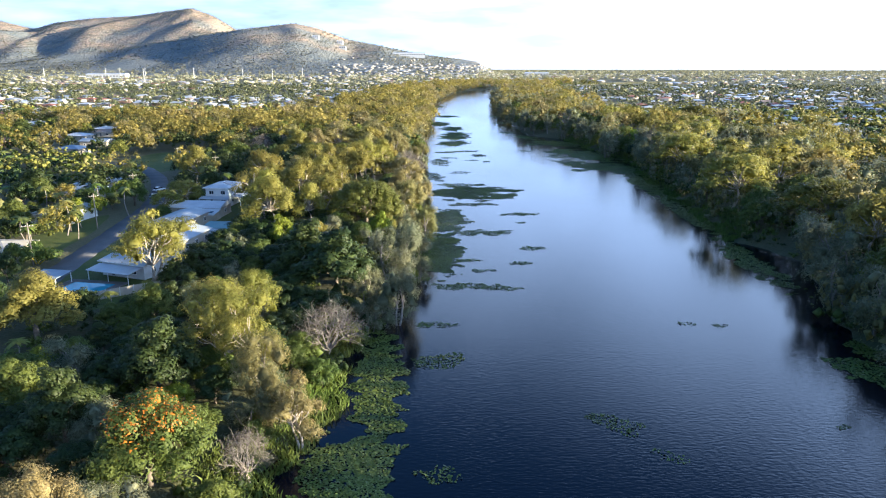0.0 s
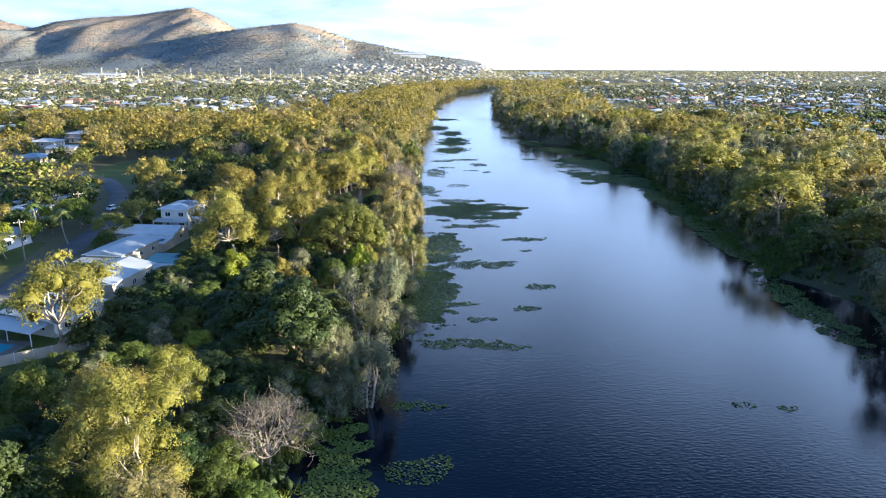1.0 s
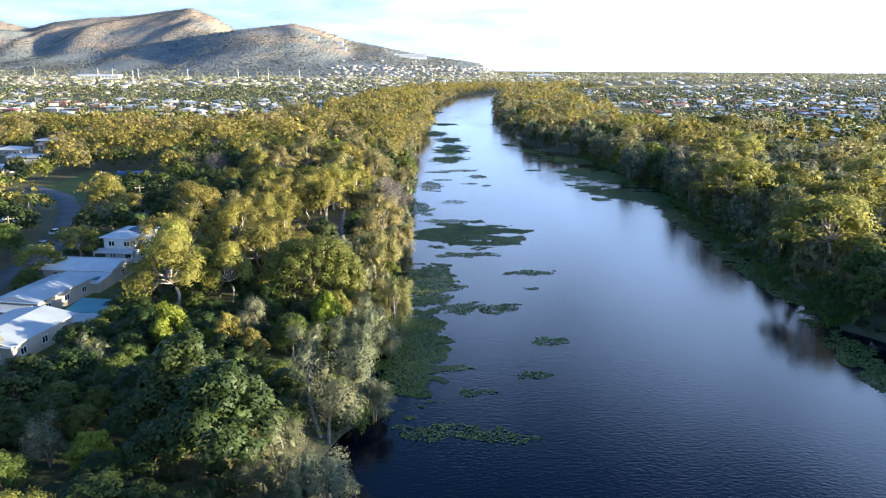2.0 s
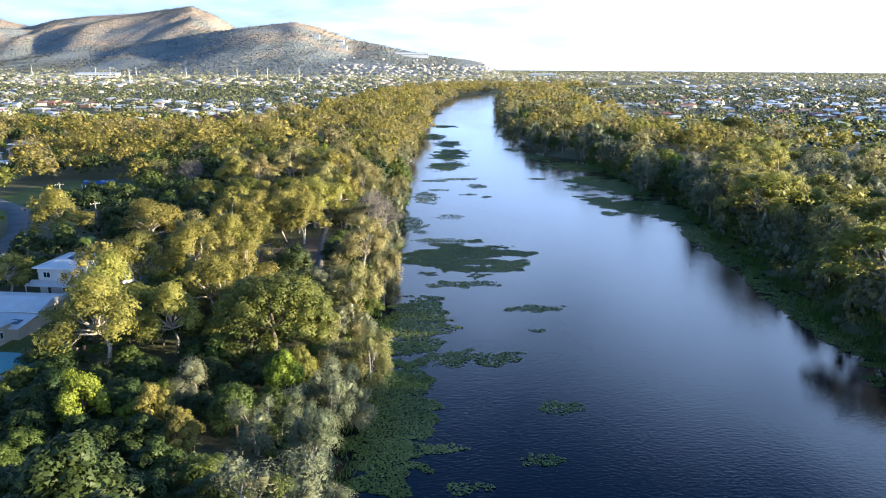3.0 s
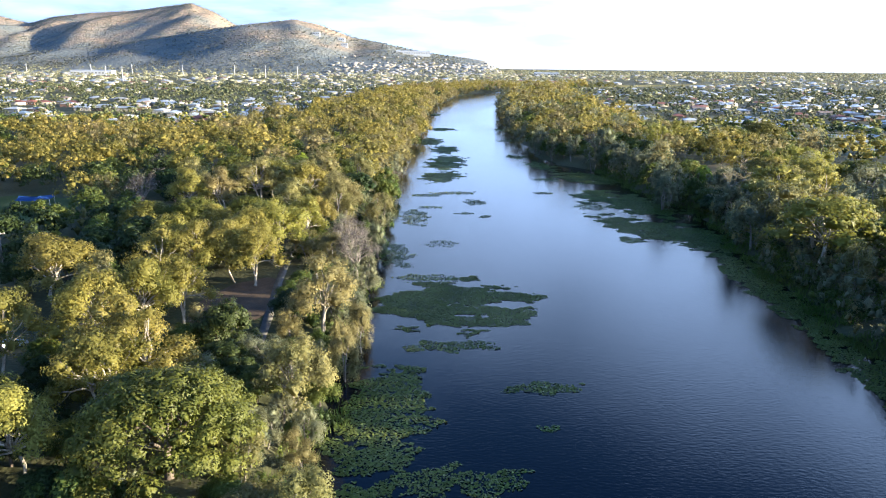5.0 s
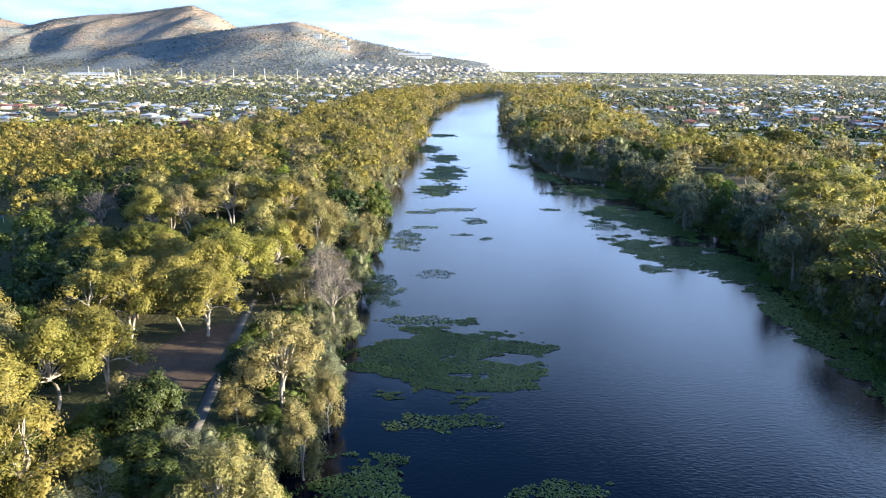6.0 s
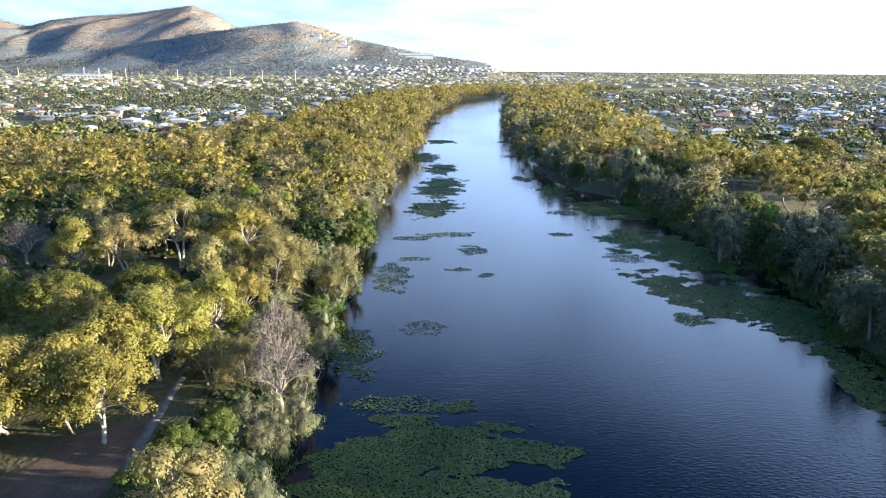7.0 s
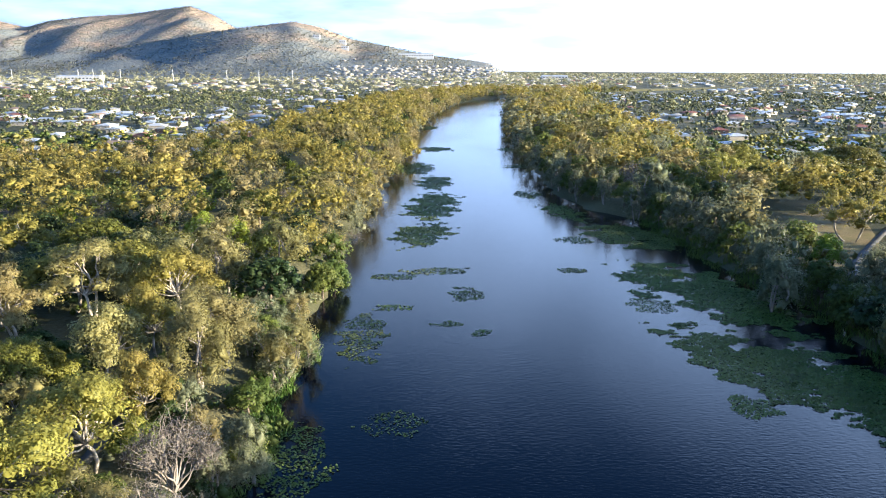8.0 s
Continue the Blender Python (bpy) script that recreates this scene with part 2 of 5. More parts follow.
def thing(name, label, category, m=None, group="", kind=""):
    """An Empty at the base of a thing, to carry its parts."""
    ob = new(name)
    ob.empty_display_size = 0.3
    if m is not None:
        ob.matrix_basis = m
    return tagged(ob, label, category, group, kind)


def add_box(bm, x0, x1, y0, y1, z0, z1, bevel=0.0):
    made = bmesh.ops.create_cube(bm, size=1.0)["verts"]
    bmesh.ops.transform(bm, verts=made, matrix=Matrix.Translation(((x0 + x1) / 2, (y0 + y1) / 2, (z0 + z1) / 2)) @ Matrix.Diagonal((x1 - x0, y1 - y0, z1 - z0, 1)))
    if bevel:
        edges = list({e for v in made for e in v.link_edges})
        bmesh.ops.bevel(bm, geom=edges, offset=bevel, segments=1, affect="EDGES")
    return bm


def box(x0, x1, y0, y1, z0, z1, bevel=0.0):
    return add_box(bmesh.new(), x0, x1, y0, y1, z0, z1, bevel)


def tube(points, radii, sides=6):
    """A tapered tube along points: arrays of verts and quads."""
    p, r = np.asarray(points, float), np.asarray(radii, float)
    way = np.gradient(p, axis=0)
    way /= np.linalg.norm(way, axis=1)[:, None] + 1e-9
    ref = np.where(np.abs(way[:, 2:3]) > 0.9, [[1.0, 0, 0]], [[0, 0, 1.0]])
    u = np.cross(way, ref)
    u /= np.linalg.norm(u, axis=1)[:, None] + 1e-9
    w = np.cross(way, u)
    a = np.linspace(0, 2 * np.pi, sides, endpoint=False)
    v = (p[:, None] + r[:, None, None] * (np.cos(a)[None, :, None] * u[:, None] + np.sin(a)[None, :, None] * w[:, None])).reshape(-1, 3)
    i, j = np.meshgrid(np.arange(len(p) - 1), np.arange(sides), indexing="ij")
    k = (j + 1) % sides
    f = np.stack([i * sides + j, i * sides + k, (i + 1) * sides + k, (i + 1) * sides + j], -1).reshape(-1, 4)
    return v, f


def join(pieces):
    vs, fs, n = [], [], 0
    for v, f in pieces:
        vs.append(v)
        fs.append(np.asarray(f) + n)
        n += len(v)
    return np.concatenate(vs), np.concatenate(fs)


# ---------------------------------------------------------------- the river, its banks and the plain
PLAIN = 3.4
LEFT_BANK = np.array([(-600, -19), (77, -19), (92, -16.7), (121, -14.4), (138, -10.4), (162, -6), (184, -7), (203, -8), (237, -9), (267, -9.5),
                      (322, -12.6), (361, -14.4), (437, -16.7), (506, -16), (621, -16), (690, -20), (816, -17), (954, -14), (1000, -5), (1133, 9),
                      (1230, 37), (1300, 69), (1352, 95), (1440, 160), (1560, 300), (1750, 600)], float)
RIGHT_BANK = np.array([(-600, 78), (45, 78), (110, 71), (122, 70), (148, 78), (168, 85), (190, 78), (234, 80), (271, 82), (300, 83), (334, 88),
                       (359, 88), (385, 80), (419, 77), (448, 72), (466, 57), (499, 49), (560, 48), (655, 46), (822, 50), (962, 61), (1130, 73),
                       (1265, 90), (1330, 130), (1440, 260), (1560, 420), (1750, 720)], float)


def wobble(y, phase):
    return 1.1 * np.sin(y * 0.21 + phase) + 0.8 * np.sin(y * 0.53 + 2 * phase) + 0.4 * np.sin(y * 1.1 + phase)


def left_x(y):
    return np.interp(y, LEFT_BANK[:, 0], LEFT_BANK[:, 1]) + wobble(y, 0.4)


def right_x(y):
    return np.interp(y, RIGHT_BANK[:, 0], RIGHT_BANK[:, 1]) + wobble(y, 2.1)


def ground_z(x, y):
    """Height of the land: a bank of about three metres rises from the water to a flat plain."""
    d = np.maximum(left_x(y) - x, x - right_x(y))
    s = np.clip((d + 5) / 17, 0, 1)
    bank = -1.6 + (PLAIN + 1.6) * s * s * (3 - 2 * s)
    t = np.clip((np.asarray(y, float) - 1650) / 100, 0, 1)
    return bank * (1 - t) + PLAIN * t


def build_land():
    ys = np.concatenate([np.arange(-600, 30, 30), np.arange(30, 520, 4), np.arange(520, 1100, 10), np.arange(1100, 1800, 25), np.arange(1800, 4951, 150)])
    out = np.array([0, 2, 4, 6, 8, 10, 12.5, 16, 22, 30, 45, 70, 110, 170, 260, 400, 650, 1000, 1600, 2500, 4300], float)
    inside = np.linspace(0.04, 0.96, 14)
    rows = []
    for y in ys:
        a, b = left_x(y), right_x(y)
        x = np.concatenate([a - out[::-1], a + (b - a) * inside, b + out])
        rows.append(np.stack([x, np.full_like(x, y), ground_z(x, np.full_like(x, y))], 1))
    v = np.array(rows)
    nr, nc = v.shape[:2]
    i, j = np.meshgrid(np.arange(nr - 1), np.arange(nc - 1), indexing="ij")
    f = np.stack([i * nc + j, i * nc + j + 1, (i + 1) * nc + j + 1, (i + 1) * nc + j], -1).reshape(-1, 4)
    tagged(new("ground", mesh_from("ground", v.reshape(-1, 3), f, GROUND, smooth=True)), "grassy leaf-littered plain with sloping river banks", "ground", kind="structure")
    ys = ys[ys < 1720]
    e = np.linspace(-0.12, 1.12, 8)
    w = np.array([[(left_x(y) + (right_x(y) - left_x(y)) * k, y, 0.0) for k in e] for y in ys])
    nr, nc = w.shape[:2]
    i, j = np.meshgrid(np.arange(nr - 1), np.arange(nc - 1), indexing="ij")
    f = np.stack([i * nc + j, i * nc + j + 1, (i + 1) * nc + j + 1, (i + 1) * nc + j], -1).reshape(-1, 4)
    tagged(new("water", mesh_from("water", w.reshape(-1, 3), f, WATER, smooth=True)), "calm dark blue river water reflecting the sky", "river", kind="structure")


build_land()


def strip(name, points, width, z, material, label, category, kind="structure", thick=0.12):
    """A paved or trodden strip along a smooth line, with a thin edge."""
    p = np.array(points, float)
    t = np.concatenate([[0], np.cumsum(np.linalg.norm(np.diff(p, axis=0), axis=1))])
    s = np.arange(0, t[-1], 3.0)
    c = np.stack([np.interp(s, t, p[:, 0]), np.interp(s, t, p[:, 1])], 1)
    for _ in range(3):
        c[1:-1] = (c[:-2] + 2 * c[1:-1] + c[2:]) / 4
    d = np.gradient(c, axis=0)
    d /= np.linalg.norm(d, axis=1)[:, None]
    side = np.stack([d[:, 1], -d[:, 0]], 1)
    w = width / 2 * (1 + 0.06 * np.sin(s * 0.7))[:, None]
    n = len(s)
    rows = [np.column_stack([c + k * side * w, np.full(n, zz)]) for k, zz in ((-1.02, z - thick), (-1, z), (1, z), (1.02, z - thick))]
    v = np.stack(rows, 1).reshape(-1, 3)
    i, j = np.meshgrid(np.arange(n - 1), np.arange(3), indexing="ij")
    f = np.stack([i * 4 + j, i * 4 + j + 1, (i + 1) * 4 + j + 1, (i + 1) * 4 + j], -1).reshape(-1, 4)
    return tagged(new(name, mesh_from(name, v, f, material)), label, category, kind=kind)


def patch(name, cx, cy, rx, ry, z, material, label, category, turn=0.0, ragged=0.18):
    """An irregular flat area of ground cover with a soft domed middle."""
    rng = np.random.default_rng(int(abs(cx * 7 + cy)))
    n, rings = 48, 5
    a = np.linspace(0, 2 * np.pi, n, endpoint=False)
    edge = 1 + ragged * sum(np.sin(a * k + rng.uniform(0, 6)) / k for k in (2, 3, 5, 8))
    v = [(cx, cy, z + 0.05)]
    for r in range(1, rings + 1):
        q = r / rings
        x, y = rx * edge * q * np.cos(a), ry * edge * q * np.sin(a)
        for k in range(n):
            v.append((cx + x[k] * math.cos(turn) - y[k] * math.sin(turn), cy + x[k] * math.sin(turn) + y[k] * math.cos(turn), z + 0.05 - (0.12 if r == rings else 0)))
    bm = bmesh.new()
    vs = [bm.verts.new(p) for p in v]
    for k in range(n):
        bm.faces.new((vs[0], vs[1 + k], vs[1 + (k + 1) % n]))
    for r in range(rings - 1):
        for k in range(n):
            a0, a1 = 1 + r * n + k, 1 + r * n + (k + 1) % n
            bm.faces.new((vs[a0], vs[a0 + n], vs[a1 + n], vs[a1]))
    me = bpy.data.meshes.new(name)
    bm.to_mesh(me)
    bm.free()
    me.materials.append(material)
    return tagged(new(name, me), label, category, kind="structure")


STREET = [(-79, 60), (-80, 120), (-82, 145), (-85, 169), (-87, 185), (-91, 215), (-95, 233), (-102, 252), (-112, 275), (-128, 300), (-150, 318)]
TRAIL = [(-20, 214), (-20.5, 218), (-22, 228), (-23.4, 240), (-25.6, 254), (-27.6, 266), (-29, 278), (-30, 290), (-31, 310), (-33, 350), (-36, 420)]
strip("road", STREET, 6.0, PLAIN + 0.05, ASPHALT, "grey asphalt suburban street between house lots", "road")
strip("path", TRAIL, 1.6, PLAIN + 0.06, CONCRETE, "pale concrete riverside footpath under the trees", "path")
patch("bare_ground", -31.5, 253, 8, 17, PLAIN, DIRT, "bare brown earth beside the footpath", "ground")
patch("park_lawn", -126, 322, 24, 42, PLAIN - 0.025, GRASS, "mown shaded park lawn", "lawn")
patch("house_lawn", -68, 180, 18, 62, PLAIN - 0.025, GRASS, "suburban lawn round the houses", "lawn")
patch("verge_lawn", -99, 160, 10, 50, PLAIN - 0.025, GRASS, "grass verge beside the street", "lawn")
patch("dry_clearing", 168, 405, 26, 46, PLAIN, DRY_GRASS, "open clearing of dry grass among trees", "clearing", -0.5)
patch("park_clearing", 118, 415, 15, 44, PLAIN, DRY_GRASS, "dry grass park clearing beside a path", "clearing", -0.45)
strip("park_path", [(101, 372), (112, 390), (124, 405), (140, 425), (160, 440)], 1.7, PLAIN + 0.10, ASPHALT, "dark winding asphalt park path", "path")


# ---------------------------------------------------------------- mountains and far distance
RANGE_CREST = np.array([(-4300, 220), (-3300, 250), (-2415, 260), (-2239, 219), (-2112, 252), (-1927, 272), (-1682, 286), (-1497, 308), (-1375, 322),
                        (-1258, 280), (-1143, 212), (-900, 150), (-600, 80), (-200, 20), (200, 0), (4500, 0)], float)
HILL_CREST = np.array([(-4300, 50), (-2000, 60), (-1400, 110), (-1020, 172), (-836, 193), (-686, 211), (-587, 192), (-440, 140), (-291, 111), (-92, 73), (120, 48), (190, 0),
                       (4500, 0)], float)


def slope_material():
    """Dry tan grass above; grey-green woodland below, its colour painted with haze and shade."""
    m, nt, b = node_material("mountain_slope", 0.95, 0.1)
    geo, split = nt.nodes.new("ShaderNodeNewGeometry"), nt.nodes.new("ShaderNodeSeparateXYZ")
    nt.links.new(geo.outputs["Position"], split.inputs[0])
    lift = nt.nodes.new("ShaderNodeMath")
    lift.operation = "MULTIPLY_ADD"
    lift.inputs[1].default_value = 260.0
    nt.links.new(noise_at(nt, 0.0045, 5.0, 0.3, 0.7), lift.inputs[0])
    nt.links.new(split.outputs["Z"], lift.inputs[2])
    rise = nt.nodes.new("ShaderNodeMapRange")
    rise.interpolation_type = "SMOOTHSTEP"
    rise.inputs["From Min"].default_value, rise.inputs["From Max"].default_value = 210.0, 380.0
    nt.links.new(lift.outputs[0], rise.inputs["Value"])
    # low slopes carry the haze and shade in their blue-grey base colour
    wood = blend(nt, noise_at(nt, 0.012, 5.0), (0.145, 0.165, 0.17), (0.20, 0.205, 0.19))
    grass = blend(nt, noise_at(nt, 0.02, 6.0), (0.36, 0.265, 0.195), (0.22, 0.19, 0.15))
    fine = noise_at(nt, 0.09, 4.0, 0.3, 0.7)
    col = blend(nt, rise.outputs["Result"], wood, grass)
    dark = blend(nt, fine, (0.74, 0.76, 0.78), (1.15, 1.13, 1.1))
    mul = nt.nodes.new("ShaderNodeMix")
    mul.data_type, mul.blend_type = "RGBA", "MULTIPLY"
    mul.inputs["Factor"].default_value = 1.0
    nt.links.new(col, mul.inputs["A"])
    nt.links.new(dark, mul.inputs["B"])
    nt.links.new(mul.outputs["Result"], b.inputs["Base Color"])
    add_bump(nt, b, fine, 0.5, 5.0)
    return m


def build_mountain():
    xs, ys = np.arange(-4000, 700, 22.0), np.arange(2150, 4350, 26.0)
    X, Y = np.meshgrid(xs, ys)
    Z = np.zeros_like(X)
    for crest, y_top, y_foot in ((RANGE_CREST, 3900.0, 2750.0), (HILL_CREST, 3200.0, 2280.0)):
        top = np.interp(X * y_top / Y, crest[:, 0], crest[:, 1])
        q = np.clip((Y - y_foot) / (y_top - y_foot), 0, 1)
        slope = q ** 1.25 * (1.35 - 0.35 * q) / 1.0
        back = np.clip(1 - (Y - y_top) / 700, 0.2, 1)
        spur = np.zeros_like(X)
        for i in range(X.shape[0]):
            for j in range(X.shape[1]):
                p = Vector((X[i, j] / 330 + y_top + 0.6 * noise.noise(Vector((X[i, j] / 700, Y[i, j] / 500, 2.0))), Y[i, j] / 1700, 0.0))
                spur[i, j] = 0.5 - abs(noise.noise(p)) * 1.7 + 0.30 * noise.noise(p * 2.7) + 0.1 * noise.noise(p * 6.3)
        keep = (1 - q) * q * 4
        h = np.where(Y <= y_top, top * slope * (1 + 0.30 * spur * keep), top * back)
        Z = np.maximum(Z, h)
    v = np.stack([X, Y, Z + PLAIN - 1.0], -1)
    nr, nc = X.shape
    i, j = np.meshgrid(np.arange(nr - 1), np.arange(nc - 1), indexing="ij")
    f = np.stack([i * nc + j, i * nc + j + 1, (i + 1) * nc + j + 1, (i + 1) * nc + j], -1).reshape(-1, 4)
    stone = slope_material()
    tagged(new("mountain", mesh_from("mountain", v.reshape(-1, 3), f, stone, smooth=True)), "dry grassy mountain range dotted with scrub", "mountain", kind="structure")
    return X, Y, Z


MX, MY, MZ = build_mountain()


def mountain_z(x, y):
    i = int(np.clip(round((y - MY[0, 0]) / 26.0), 0, MZ.shape[0] - 1))
    j = int(np.clip(round((x - MX[0, 0]) / 22.0), 0, MZ.shape[1] - 1))
    return MZ[i, j] + PLAIN - 1.0


def build_far_hills():
    """Pale hills on the skyline beyond the plain."""
    xs = np.linspace(-600, 2600, 90)
    n = np.array([noise.noise(Vector((x / 420, 3.3, 0))) + 0.4 * noise.noise(Vector((x / 130, 7.1, 0))) for x in xs])
    crest = 118 * np.exp(-((xs - 420) / 560) ** 2) + 22 + 14 * n
    y = 4700 - (xs / 2600) ** 2 * 700
    v = np.concatenate([np.column_stack([xs, y - 160, np.zeros_like(xs)]), np.column_stack([xs, y, crest]), np.column_stack([xs, y + 150, np.zeros_like(xs)])])
    k, m = np.arange(89), 90
    f = np.concatenate([np.stack([k + r * m, k + 1 + r * m, k + 1 + (r + 1) * m, k + (r + 1) * m], 1) for r in (0, 1)])
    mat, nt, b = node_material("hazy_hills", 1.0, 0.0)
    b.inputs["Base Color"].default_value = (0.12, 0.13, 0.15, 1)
    # emission paints in the bright haze; the hills are no light source
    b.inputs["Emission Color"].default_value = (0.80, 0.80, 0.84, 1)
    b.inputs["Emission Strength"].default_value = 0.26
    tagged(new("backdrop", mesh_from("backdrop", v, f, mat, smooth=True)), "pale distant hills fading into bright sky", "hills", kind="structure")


build_far_hills()

# ---------------------------------------------------------------- trees


def leaf_sprays(c, nrm, size, aspect, rng):
    """Pointed leaf sprays at c, facing nrm: one triangle each."""
    n = len(c)
    nrm = nrm / (np.linalg.norm(nrm, axis=1)[:, None] + 1e-9)
    t = np.cross(nrm, rng.normal(size=(n, 3)))
    t /= np.linalg.norm(t, axis=1)[:, None] + 1e-9
    w = np.cross(nrm, t)
    s = size[:, None]
    v = np.stack([c + t * s * 1.1, c - t * s * 0.6 + w * s * aspect, c - t * s * 0.6 - w * s * aspect], 1).reshape(-1, 3)
    return v, np.arange(n * 3).reshape(-1, 3)


def unit_ball(level):
    """Directions and triangles of a small ball: 8, 20 or 80 faces."""
    if level == 0:
        v = [(1, 0, 0), (-1, 0, 0), (0, 1, 0), (0, -1, 0), (0, 0, 1), (0, 0, -1)]
        f = [(0, 2, 4), (2, 1, 4), (1, 3, 4), (3, 0, 4), (2, 0, 5), (1, 2, 5), (3, 1, 5), (0, 3, 5)]
        return np.array(v, float), np.array(f)
    bm = bmesh.new()
    bmesh.ops.create_icosphere(bm, subdivisions=level, radius=1.0)
    bm.verts.ensure_lookup_table()
    v, f = np.array([q.co[:] for q in bm.verts]), np.array([[q.index for q in p.verts] for p in bm.faces])
    bm.free()
    return v, f


BALLS = [unit_ball(k) for k in (0, 1, 2)]


def ball(rng, n, low=-1.0):
    d = rng.normal(size=(n, 3))
    d /= np.linalg.norm(d, axis=1)[:, None]
    d[:, 2] = np.where(d[:, 2] < low, -d[:, 2], d[:, 2])
    return d


def foliage(lobes, n, size, rng, aspect=0.55, per=9, clump=0.42, low=-0.35, droop=0.0, up=0.3, core=2, fill=0.5, step=1):
    """Leaves in small clumps on the outer skin of the lobes (x, y, z, rx, rz), round a dense uneven heart of foliage.
    Gives verts, triangles and the way each vertex faces."""
    lobes = np.asarray(lobes, float)
    pieces = []
    bv, bf = BALLS[core]
    grown = step ** 0.34
    for x, y, z, rx, rz in lobes[::step]:
        rough = rng.uniform(0.35, 1.35, (len(bv), 1))
        pieces.append((bv * rough * np.array([rx, rx, rz]) * fill * grown + (x, y, z), bf))
    heart = join(pieces)
    soft = [np.tile(bv, (len(pieces), 1)) + rng.normal(size=(len(bv) * len(pieces), 3)) * 0.55]
    k = per * len(lobes)
    area = lobes[:, 3] ** 2
    pick = rng.choice(len(lobes), k, p=area / area.sum())
    d = ball(rng, k, low)
    rad = np.stack([lobes[pick, 3], lobes[pick, 3], lobes[pick, 4]], 1)
    centre = lobes[pick, :3] + d * rad * rng.uniform(0.62, 0.95, (k, 1))
    r = lobes[pick, 3] * clump * rng.uniform(0.6, 1.3, k)
    s = rng.choice(k, n, p=r ** 2 / (r ** 2).sum())
    e = ball(rng, n, -0.5)
    pos = centre[s] + e * r[s, None] * rng.uniform(0.6, 1.08, (n, 1)) * np.array([1, 1, 0.8])
    # two in five lie evenly over the lobes, so that no part stays bald
    m = int(n * 0.4)
    own = rng.choice(len(lobes), m, p=area / area.sum())
    e[:m] = ball(rng, m, min(low, -0.55))
    pos[:m] = lobes[own, :3] + e[:m] * np.stack([lobes[own, 3], lobes[own, 3], lobes[own, 4]], 1) * rng.uniform(0.62, 1.0, (m, 1))
    if droop:
        pos[:, 2] -= droop * rng.uniform(0, 1, n) ** 2 * r[s]
    out = d[s]
    out[:m] = e[:m]
    nrm = e * 1.0 + out * 0.55 + rng.normal(size=(n, 3)) * 0.30
    nrm[:, 2] += up
    spray = leaf_sprays(pos, nrm, size * rng.uniform(0.55, 1.4, n), aspect, rng)
    lean = e * 0.55 + out * 0.75 + rng.normal(size=(n, 3)) * 0.22
    lean[:, 2] += 0.15
    soft.append(np.repeat(lean, 3, 0))
    soft = np.concatenate(soft)
    return (*join([heart, spray]), soft / (np.linalg.norm(soft, axis=1)[:, None] + 1e-9))


def limb(a, b, r0, r1, rng, sag=0.0, steps=5):
    a, b = np.asarray(a, float), np.asarray(b, float)
    t = np.linspace(0, 1, steps)[:, None]
    bend = rng.normal(size=3) * np.linalg.norm(b - a) * 0.09
    p = a + (b - a) * t + bend * np.sin(t * np.pi) + np.array([0, 0, sag]) * np.sin(t * np.pi)
    return tube(p, r0 + (r1 - r0) * t[:, 0], 6 if r0 > 0.2 else 4 if r0 > 0.05 else 3)


